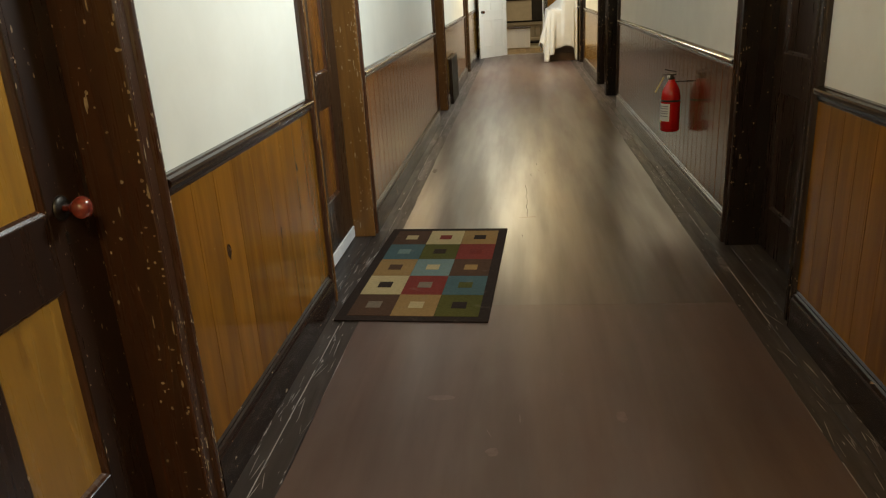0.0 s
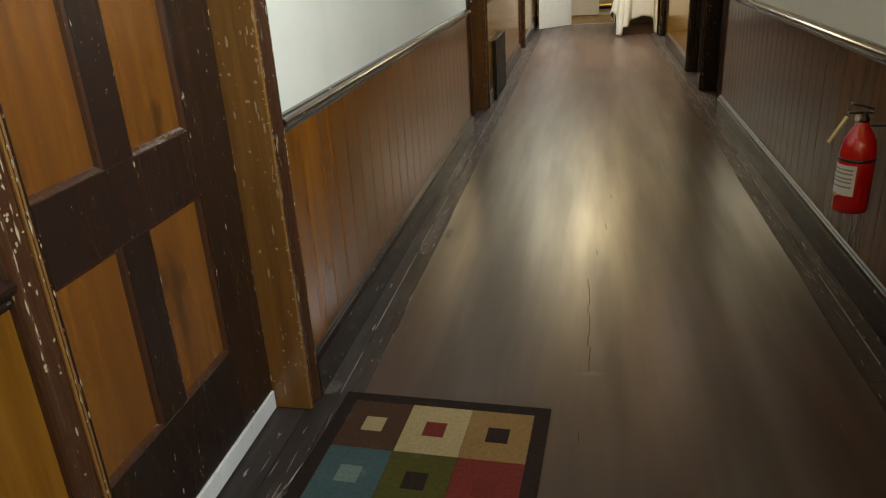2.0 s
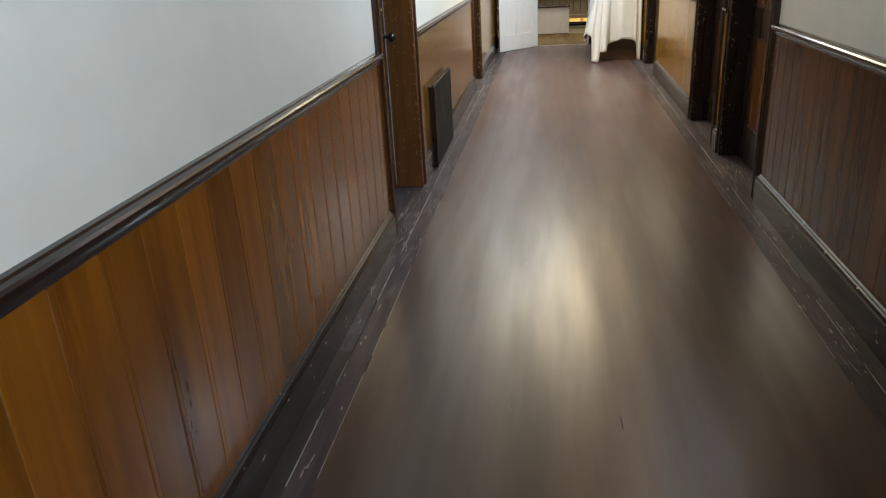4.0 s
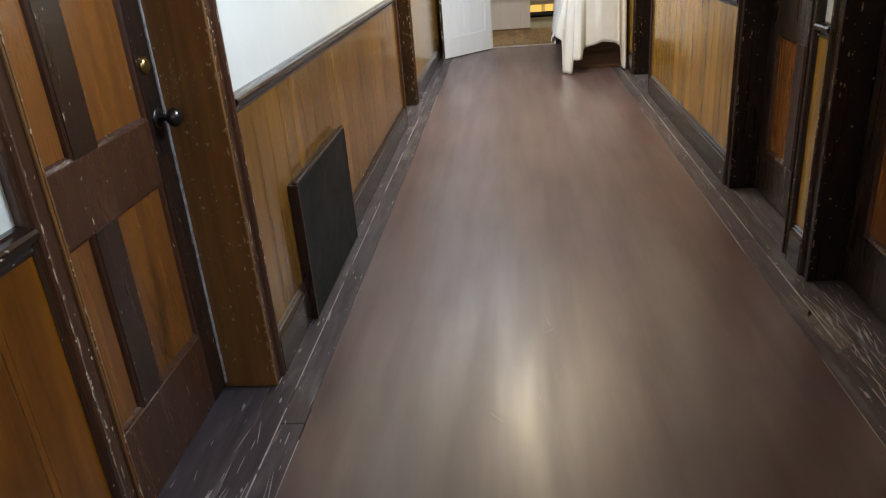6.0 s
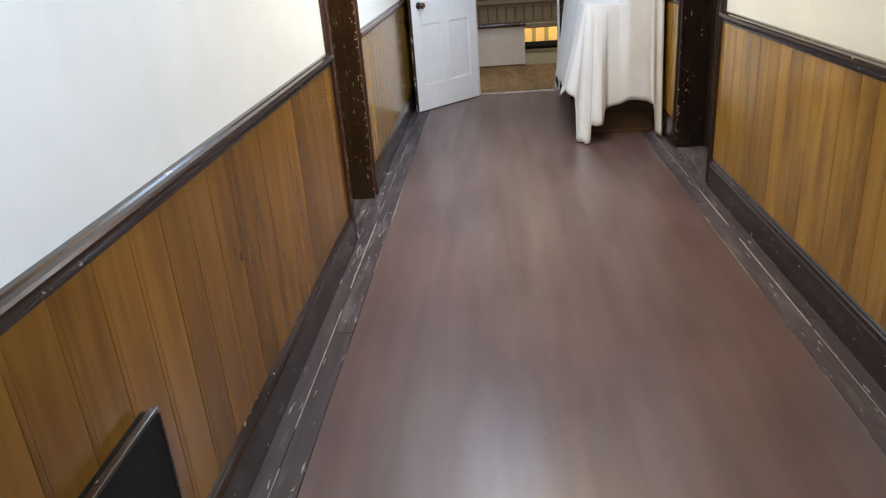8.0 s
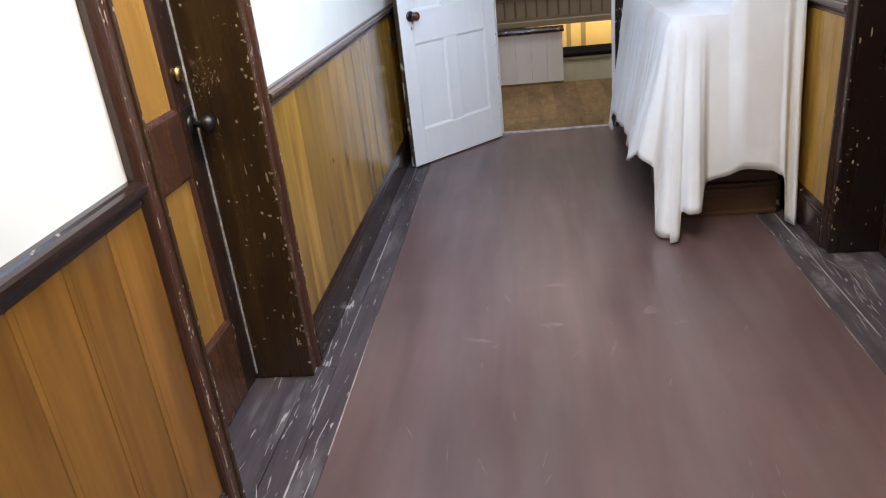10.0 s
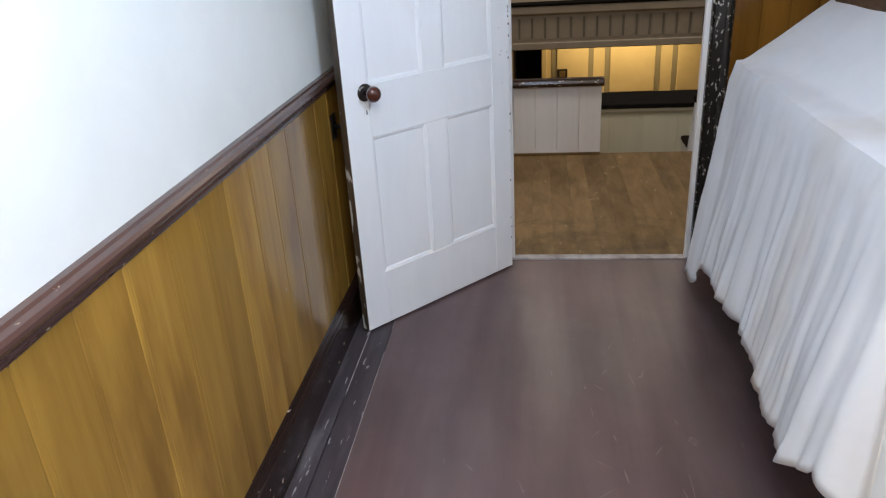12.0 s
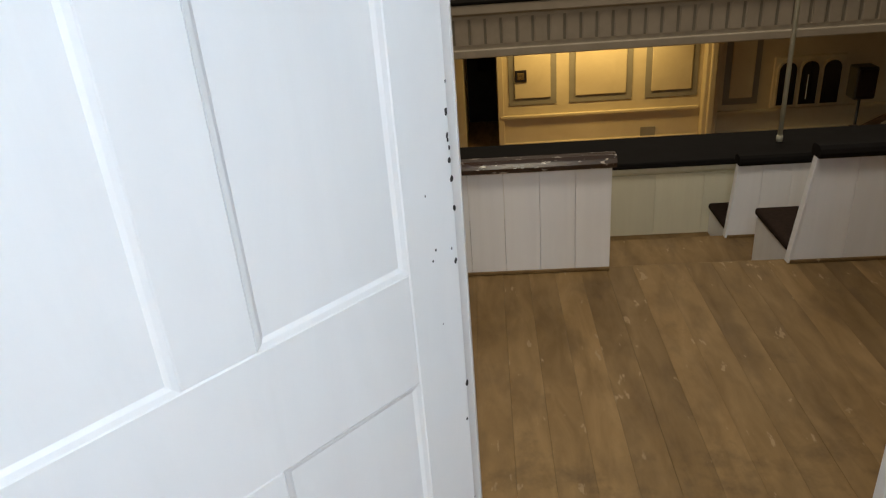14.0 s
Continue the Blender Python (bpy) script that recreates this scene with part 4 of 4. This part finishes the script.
# ---- draped chest ----
CX0, CX1, CY0, CY1, CH = 0.44, 0.945, 13.09, 14.47, 0.905
ch = thing("wooden_cabinet", pose((CX0 + CX1) / 2, (CY0 + CY1) / 2, 0), "dark wooden cabinet with raised back under a cloth", "cabinet")
w2, l2 = (CX1 - CX0) / 2 - 0.015, (CY1 - CY0) / 2 - 0.015
part("upper_case", soft(boxes((w2 - 0.22, w2, -l2 + 0.01, l2 - 0.01, CH - 0.013, 1.235)), 0.004), chest_wood, ch)
part("body", soft(boxes((-w2, w2, -l2, l2, 0.10, CH - 0.012)), 0.004), chest_wood, ch)
part("plinth", soft(boxes((-w2 - 0.012, w2 + 0.012, -l2 - 0.012, l2 + 0.012, 0.085, 0.15)), 0.008, 3), chest_wood, ch)
part("moulding", soft(boxes((-w2 - 0.006, w2 + 0.006, -l2 - 0.006, l2 + 0.006, 0.185, 0.20)), 0.004), chest_wood, ch)
for sx in (-1, 1):
    for y in (-l2, -l2 * 0.33, l2 * 0.33, l2):
        bm = prism(bmesh.new(), [(-0.05, 0.0), (0.05, 0.0), (0.065, 0.03), (0.05, 0.05), (0.075, 0.088), (-0.075, 0.088), (-0.05, 0.05), (-0.065, 0.03)], -0.02, 0.02,
                   lambda u, v, w: (sx * (w2 - 0.01) + w, y * 0.93 + u, v))
        part("foot", bm, chest_wood, ch)
part("base_rail", soft(boxes((-w2 - 0.004, w2 - 0.01, -l2 - 0.026, -l2 - 0.013, 0.002, 0.15)), 0.003), chest_wood, ch)
part("base_bead", soft(boxes((-w2 - 0.008, w2 - 0.01, -l2 - 0.036, -l2 - 0.026, 0.118, 0.134)), 0.004, 3), chest_wood, ch)
part("base_shoe", soft(boxes((-w2 - 0.008, w2 - 0.01, -l2 - 0.038, -l2 - 0.026, 0.0, 0.022)), 0.005, 3), chest_wood, ch)


def lerp_table(table, f):
    for (a, u), (b, v) in zip(table, table[1:]):
        if f <= b:
            k = (f - a) / (b - a)
            k = k * k * (3 - 2 * k)
            return u + (v - u) * k
    return table[-1][1]


def cloth_top(x, y):
    """Height of the drape over the low front and the raised back."""
    k = (y - CY0) / (CY1 - CY0)
    x0 = 0.655 - 0.20 * k
    f = min(1, max(0, (x - x0) / (0.075 + 0.38 * k)))
    return CH + 0.006 + 0.34 * (f * f * (3 - 2 * f) * (1 - k) + f * k) + 0.004 * noise.noise((x * 9, y * 5, 0))


def drape():
    bm = bmesh.new()
    X0, X1, Ya, Yb = CX0 - 0.012, CX1 + 0.012, CY0 - 0.012, CY1 + 0.012
    hem_l = [(0, 0.09), (0.05, 0.075), (0.1, 0.12), (0.2, 0.235), (0.45, 0.26), (0.55, 0.28), (0.77, 0.255), (0.86, 0.27), (1, 0.36)]
    hem_n = [(0, 0.012), (0.055, 0.014), (0.08, 0.135), (0.185, 0.14), (0.215, 0.225), (0.35, 0.245), (0.55, 0.275), (0.75, 0.265), (0.85, 0.24), (0.91, 0.02), (1, 0.004)]
    path = []
    NL, NC, NN = 170, 24, 120
    for i in range(NL):
        f = i / NL
        path.append((Vector((X0, Yb + (Ya + 0.03 - Yb) * f, 0)), Vector((-1, 0, 0)), lerp_table(hem_l, f * 0.97), f, 0))
    for i in range(NC):
        f = i / NC
        a = radians(90 * f)
        path.append((Vector((X0 + 0.03 - 0.03 * math.cos(a), Ya + 0.03 - 0.03 * math.sin(a), 0)),
                     Vector((-math.cos(a), -math.sin(a), 0)), 0.36 - 0.12 * f if f < 0.42 else max(0.014, 0.31 - 2.4 * (f - 0.42)), f, 1))
    for i in range(NN + 1):
        f = i / NN
        path.append((Vector((X0 + 0.03 + (X1 - X0 - 0.03) * f, Ya, 0)), Vector((0, -1, 0)), lerp_table(hem_n, f), f, 2))
    rows = 26
    cols = []
    for P, n, hem, f, part_no in path:
        top = cloth_top(min(max(P.x, CX0), CX1), min(max(P.y, CY0), CY1))
        col = []
        for j in range(rows + 1):
            v = j / rows
            g = v ** 1.15
            if part_no == 0:
                out = (0.075 + 0.05 * f + 0.03 * math.exp(-((f - 0.02) / 0.05) ** 2)) * g
                s = P.y
                out += g * (0.032 * noise.noise((s * 4.5, v * 0.6, 1.0)) + (0.010 + 0.024 * f) * noise.noise((s * 15, v * 0.7, 5.0)) + (0.003 + 0.008 * f) * noise.noise((s * 40, v * 0.8, 3.0)))
                out += 0.004 * g * noise.noise((s * 9, v * 7, 8.0))
                out += 0.05 * g * math.exp(-((f - 0.93) / 0.05) ** 2)
                d = n * out + Vector((0, -0.10 * f * f * g, 0))
            elif part_no == 1:
                d = Vector((-0.13 * (1 - f) - 0.06 * f, -0.10 - 0.165 * f, 0)) * g
                d += n * g * 0.016 * math.sin(f * 10 + 0.4)
            else:
                e = min(1, max(0, (f - 0.16) / 0.10))
                out = (0.285 - 0.15 * e * e * (3 - 2 * e) + 0.05 * max(0, f - 0.8) - 0.055 * math.exp(-((f - 0.078) / 0.02) ** 2)) * g
                s = P.x
                out += g * (0.030 * noise.noise((s * 5, v * 0.5, 2.0)) + 0.022 * math.sin(f * 60) * max(0, f - 0.80) * 5)
                d = n * out + Vector((-0.07 * (1 - min(1, f * 3)) * g, 0, 0))
            z = top - v * (top - hem)
            edge = 0.012 * min(1, v * 14)
            q = P + d + n * edge
            q.z = z - (0.004 if j else 0.0)
            q.x = min(q.x, 0.982)
            q.y = min(q.y, END - 0.055)
            q += n * (0.004 * noise.noise((q.x * 10, q.y * 10, q.z * 5)) + 0.0015 * noise.noise((q.x * 26, q.y * 26, q.z * 22)))
            col.append(bm.verts.new(q))
        cols.append(col)
    for a, b in zip(cols, cols[1:]):
        for j in range(rows):
            bm.faces.new((a[j], a[j + 1], b[j + 1], b[j]))
    for a, b in zip(cols, cols[1:]):
        bm.edges.get((a[0], b[0])).smooth = False
    # the top runs in from the edge to the far corner by the wall
    hub, steps = Vector((X1, Yb, 0)), 26
    prev = [c[0] for c in cols]
    for k in range(1, steps + 1):
        ring = []
        for P, *_ in path:
            q = P.lerp(hub, (k / steps) * 0.999)
            q.z = cloth_top(min(max(q.x, CX0), CX1), min(max(q.y, CY0), CY1))
            ring.append(bm.verts.new(q))
        for a in range(len(ring) - 1):
            bm.faces.new((prev[a], prev[a + 1], ring[a + 1], ring[a]))
        prev = ring
    return bm


cl = tagged(part("tablecloth", drape(), cloth_white, None, "", True), "white cotton cloth with faint brown stains draped to the floor", "cloth")
sol = cl.modifiers.new("thickness", "SOLIDIFY")
sol.thickness, sol.offset = 0.002, 1

# ---- church gallery beyond the door ----
GX0, GX1, GF = -3.0, 4.6, 16.37
gf = setting("gallery_floor", boxes((GX0, GX1, END + 0.06, GF, -0.3, -0.022), (GX0, GX1, GF, 17.12, -0.45, -0.25), (GX0, GX1, 17.12, 17.44, -0.6, -0.37)),
             gallery_wood, "stepped wooden gallery floor", "floor")
PW = 0.104
PL = mesh("plank", soft(boxes((0.0002, PW - 0.0002, 0, 1.0, -0.02, 0.0)), 0.0003, 1), gallery_wood)
k = 0
x = GX0
while x < GX1 - PW:
    if -1.6 < x < 2.6:
        for a, b in ((END + 0.03, GF),):
            ob = new("plank", PL)
            ob.parent = gf
            ob.matrix_world = Matrix.Translation((x, a + 0.0006, -0.002 + 0.0003 * math.sin(k * 1.7))) @ Matrix.Diagonal((1, b - a - 0.0012, 1, 1))
    x += PW
    k += 1
part("step_nosing", soft(boxes((GX0, GX1, GF - 0.03, GF + 0.012, -0.03, -0.004)), 0.006), gallery_wood, gf)


def pew(m, length, h, label, boards, slant, cap_m, seat_z=0.06):
    """A pew seen from behind: boarded back, cap rail, seat beyond it; local x along it, back face at y = 0."""
    root = thing("pew", m, label, "pew", "gallery pews")
    w = length / boards
    for i in range(boards):
        bm = boxes((i * w + 0.0006, (i + 1) * w - 0.0006, 0.0, 0.022, 0.012, h))
        if i == 0:
            for v in bm.verts:
                if v.co.x < w / 2 and v.co.z > h / 2:
                    v.co.x += slant
        part("back_board", soft(bm, 0.0015, 1), pew_white, root)
    part("base_strip", soft(boxes((0.0, length, -0.006, 0.02, 0.0, 0.014)), 0.002, 1), gallery_wood, root, "bare wooden foot strip")
    out = [(-0.022, 0), (0.045, 0), (0.05, 0.012), (0.045, 0.036), (0.03, 0.046), (-0.008, 0.046), (-0.024, 0.036), (-0.03, 0.02), (-0.026, 0.006)]
    part("cap_rail", prism(bmesh.new(), out, slant - 0.012, length + 0.012, lambda u, v, q: (q, u, h + v)), cap_m, root, "dark worn rounded cap rail")
    x0 = 0.0 if slant else 0.05
    bm = boxes((-0.010, -0.0005, -0.004, 0.03, 0.0, h))
    for v in bm.verts:
        v.co.x += slant * max(0.0, v.co.z) / h
    part("end_panel", soft(bm, 0.002, 1), white_paint, root)
    part("seat", soft(boxes((x0, length - 0.02, 0.03, 0.42, seat_z - 0.035, seat_z)), 0.014, 3), seat_fabric, root, "dark brown covered seat")
    part("seat_front", boxes((x0 + 0.008, length - 0.03, 0.05, 0.40, -0.24, seat_z - 0.036)), pew_white, root)
    return root


pew(pose(-1.51, 16.345, 0.0), 1.64, 0.44, "white boarded pew back with worn dark cap", 12, 0.0, cap_brown)
pew(pose(0.826, 16.335, 0.0), 2.2, 0.435, "white boarded pew back with brown seat at its end", 11, 0.052, ledge_black)
pew(pose(0.835, 17.09, -0.25), 2.2, 0.385, "white boarded front pew below the gallery step", 16, 0.028, ledge_black, seat_z=0.05)
# gallery front: cream boarding and a broad black ledge
gp = tagged(part("gallery_parapet", boxes((GX0, GX1, 17.43, 17.76, -0.9, 0.03)), cream), "cream boarded gallery parapet with black ledge", "parapet", kind="structure")
n = 30
for i in range(n):
    a = GX0 + (GX1 - GX0) * i / n
    part("panel", soft(boxes((a + 0.0004, a + (GX1 - GX0) / n - 0.0004, 17.418, 17.43, -0.37, -0.02)), 0.001, 1), cream, gp)
part("ledge", soft(boxes((GX0, GX1, 17.37, 17.80, 0.032, 0.066)), 0.008), ledge_black, gp, "broad flat black ledge")
part("ledge_moulding", soft(boxes((GX0, GX1, 17.395, 17.432, -0.004, 0.028)), 0.008, 3), cream, gp)
pole = thing("thin_pole", pose(1.235, 17.60, 0.066), "thin pale pole standing on the black gallery ledge", "pole")
part("shaft", turned(bmesh.new(), [(0.0125, 0.0), (0.0125, 3.6)], n=12), cream, pole, "", True)
part("foot", turned(bmesh.new(), [(0.017, 0.0), (0.017, 0.03), (0.014, 0.034)], n=12), cream, pole, "", True)
# unseen walls and ceiling, greyed so the corridor floor reflects less light
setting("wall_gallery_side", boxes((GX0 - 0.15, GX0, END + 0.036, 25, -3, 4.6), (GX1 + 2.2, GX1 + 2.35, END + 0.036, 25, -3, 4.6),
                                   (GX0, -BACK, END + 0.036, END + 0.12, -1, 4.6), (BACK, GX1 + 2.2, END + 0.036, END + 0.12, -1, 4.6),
                                   (-BACK, BACK, END + 0.036, END + 0.12, CEIL, 4.6)), wall_grey, "unseen church walls, greyed to stay dim", "wall")
setting("ceiling_church", boxes((GX0 - 0.15, GX1 + 2.35, END + 0.12, 27.5, 4.6, 4.7)), wall_grey, "unseen church ceiling, greyed to stay dim", "ceiling")

# ---- across the nave ----
NF = -2.24
setting("floor_nave", boxes((GX0, GX1 + 2.2, 17.0, 27.5, NF - 0.2, NF)), gallery_wood, "brown nave floor", "floor")
FW = 24.5
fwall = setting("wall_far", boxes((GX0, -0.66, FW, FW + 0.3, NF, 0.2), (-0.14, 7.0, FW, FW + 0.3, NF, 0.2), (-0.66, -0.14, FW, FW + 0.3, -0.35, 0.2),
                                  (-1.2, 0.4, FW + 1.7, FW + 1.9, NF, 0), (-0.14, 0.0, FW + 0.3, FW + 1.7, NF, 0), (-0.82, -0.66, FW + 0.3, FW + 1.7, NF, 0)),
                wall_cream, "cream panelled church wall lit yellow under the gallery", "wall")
# dimness of the upper wall put into its colour
setting("wall_far_upper", boxes((GX0, 7.0, FW, FW + 0.3, 0.201, 4.6)), wall_grey, "upper church wall above the far gallery, greyed for its dimness", "wall")
# near-black sheet paints the darkness inside the passage
part("passage_end", boxes((-0.64, -0.16, FW + 1.64, FW + 1.69, NF, -0.1)), dark_void, fwall, "near-black sheet for the unlit end of the passage")
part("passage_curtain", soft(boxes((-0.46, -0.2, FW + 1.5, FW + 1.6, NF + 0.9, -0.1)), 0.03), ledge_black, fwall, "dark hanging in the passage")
for xa, xb in ((0.0, 0.70), (0.89, 1.80), (1.99, 2.74), (3.12, 3.62)):
    zb = -1.54 if xb < 3 else -1.72
    # grey border paints the shadow frame round each raised panel
    f = part("panel_frame", soft(boxes((xa, xb, FW - 0.012, FW + 0.002, zb, 0.4)), 0.004), wall_grey, fwall, "grey border painting the shadow round the panel")
    part("raised_panel", soft(boxes((xa + 0.085, xb - 0.085, FW - 0.032, FW - 0.011, zb + 0.1, 0.3)), 0.012, 3), wall_cream, f)
part("dado_rail", soft(boxes((-0.14, 2.77, FW - 0.05, FW + 0.002, -1.74, -1.69)), 0.012, 3), wall_cream, fwall)
part("dado_rail", soft(boxes((3.0, 6.9, FW - 0.05, FW + 0.002, -1.86, -1.81)), 0.012, 3), wall_cream, fwall)
part("skirting", soft(boxes((-0.14, 7.0, FW - 0.03, FW + 0.002, NF, NF + 0.12)), 0.008), wall_cream, fwall)
part("pilaster", soft(boxes((2.80, 3.02, FW - 0.16, FW + 0.002, NF, 0.4)), 0.02, 3), wall_cream, fwall)
part("pilaster_bead", soft(boxes((2.86, 2.96, FW - 0.20, FW - 0.15, NF, 0.4)), 0.02, 3), wall_cream, fwall)
part("corner_strip", soft(boxes((-0.17, -0.08, FW - 0.04, FW + 0.002, NF, 0.4)), 0.01, 2), wall_cream, fwall)
th = thing("thermostat", pose(0.18, FW - 0.032, -1.10), "small square bronze box on the cream panel", "thermostat")
part("box", soft(boxes((-0.085, 0.085, -0.02, 0.002, -0.085, 0.085)), 0.006), iron, th)
part("cover", soft(boxes((-0.05, 0.05, -0.03, -0.019, -0.05, 0.05)), 0.006), brass, th)
so = thing("wall_socket_plate", pose(2.06, FW, -2.07), "grey square plate low on the cream wall", "socket plate")
part("plate", soft(boxes((-0.11, 0.11, -0.014, 0.001, -0.09, 0.09)), 0.005), wall_grey, so)


def lancet(bm, xc, w, z0, z1, y0, y1):
    pts = [(-w / 2, z0), (w / 2, z0), (w / 2, z1 - w / 2)]
    for k in range(1, 8):
        a = math.pi * k / 8
        pts.append((w / 2 * math.cos(a), z1 - w / 2 + w / 2 * math.sin(a)))
    pts.append((-w / 2, z1 - w / 2))
    return prism(bm, [(xc + u, v) for u, v in pts], y0, y1, lambda u, v, q: (u, q, v))


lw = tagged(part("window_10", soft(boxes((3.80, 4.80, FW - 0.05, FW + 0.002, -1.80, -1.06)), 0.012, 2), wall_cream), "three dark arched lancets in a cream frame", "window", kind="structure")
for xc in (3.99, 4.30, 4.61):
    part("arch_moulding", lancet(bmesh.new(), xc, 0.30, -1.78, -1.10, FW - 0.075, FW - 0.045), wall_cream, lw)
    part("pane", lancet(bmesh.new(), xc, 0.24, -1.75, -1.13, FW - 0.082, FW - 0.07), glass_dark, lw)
# white sliver paints a gleam on the middle pane
part("glazing_strip", soft(boxes((4.27, 4.285, FW - 0.0845, FW - 0.08, -1.68, -1.32)), 0.002, 1), white_strip, lw, "painted white gleam on the glass")

sp = thing("loudspeaker", pose(4.28, 22.9, NF), "black loudspeaker on a thin stand in the nave", "loudspeaker")
part("cabinet", soft(boxes((-0.13, 0.13, -0.12, 0.12, 0.98, 1.38)), 0.03, 3), black_plastic, sp)
part("grille", soft(boxes((-0.105, 0.105, -0.130, -0.118, 1.01, 1.35)), 0.02, 2), seat_fabric, sp)
part("pole", turned(bmesh.new(), [(0.018, 0.02), (0.018, 0.985)], n=12), black_plastic, sp, "", True)
for k in range(3):
    bm = boxes((-0.012, 0.012, 0.0, 0.42, -0.012, 0.012))
    bm.transform(Matrix.Rotation(radians(120 * k + 20), 4, "Z") @ Matrix.Translation((0, 0, 0.35)) @ Matrix.Rotation(radians(-50), 4, "X"))
    part("leg", bm, black_plastic, sp)

hr = thing("stair_railing", pose(3.98, 22.3, NF), "dark wooden stair railing with thin balusters", "railing")
sl = math.atan2(0.30, 0.62)
bm = soft(boxes((0, 1.5, -0.035, 0.035, -0.03, 0.03)), 0.012, 2)
bm.transform(Matrix.Translation((0.0, 0, 0.74)) @ Matrix.Rotation(-sl, 4, "Y"))
part("handrail", bm, chest_wood, hr)
part("newel", soft(boxes((-0.05, 0.05, -0.05, 0.05, 0, 0.82)), 0.01, 2), chest_wood, hr)
for k in range(9):
    xx = 0.14 + k * 0.14
    part("baluster", soft(boxes((xx - 0.014, xx + 0.014, -0.014, 0.014, 0.0, 0.72 + xx * math.tan(sl))), 0.004, 1), chest_wood, hr)

# opposite gallery
OG = 21.5
og = setting("far_gallery", boxes((GX0, 6.8, OG, OG + 0.16, -0.185, 0.35), (GX0, 6.8, OG + 0.16, FW, -0.185, 0.0)), stone_grey, "grey painted far gallery front with arched panels", "gallery")
ARCH = mesh("arch_panel", lancet(bmesh.new(), 0, 0.112, -0.055, 0.215, -0.012, 0.002), stone_grey)
# darker raised strips paint the shade of grooves between the arches
GROOVE_SHADE = mesh("slot", soft(boxes((-0.013, 0.013, -0.004, 0.002, -0.05, 0.205)), 0.001, 1), wall_grey)
for k in range(58):
    for nm, me, dx in (("arch_panel", ARCH, 0.0), ("slot", GROOVE_SHADE, 0.0815)):
        ob = new(nm, me)
        ob.parent = og
        ob.matrix_world = Matrix.Translation((-2.84 + k * 0.163 + dx, OG, 0))
part("top_moulding", soft(boxes((GX0, 6.8, OG - 0.05, OG + 0.02, 0.255, 0.352)), 0.012, 3), stone_grey, og)
part("bottom_moulding", soft(boxes((GX0, 6.8, OG - 0.035, OG + 0.01, -0.187, -0.10)), 0.012, 3), stone_grey, og)
part("cap", soft(boxes((GX0, 6.8, OG - 0.06, OG + 0.2, 0.353, 0.385)), 0.008), ledge_black, og, "black cap on the gallery front")
for xa, xb, nm in ((-2.9, 0.26, "a"), (0.80, 5.6, "b")):
    pw = thing("gallery_bench", pose(xa, 22.45, 0.0), "grey painted bench back in the far gallery", "bench", "far gallery benches")
    part("back", soft(boxes((0, xb - xa, 0, 0.04, 0.0, 0.95)), 0.005), stone_grey, pw)
    part("cap", soft(boxes((0, xb - xa, -0.02, 0.06, 0.952, 0.99)), 0.006), ledge_black, pw)
# added sheet paints the dark gap between the benches
setting("wall_gallery_back", boxes((0.2, 0.9, 22.9, 22.94, 0.0, 1.3)), dark_void, "near-black sheet for the dark gap between the benches", "screen")
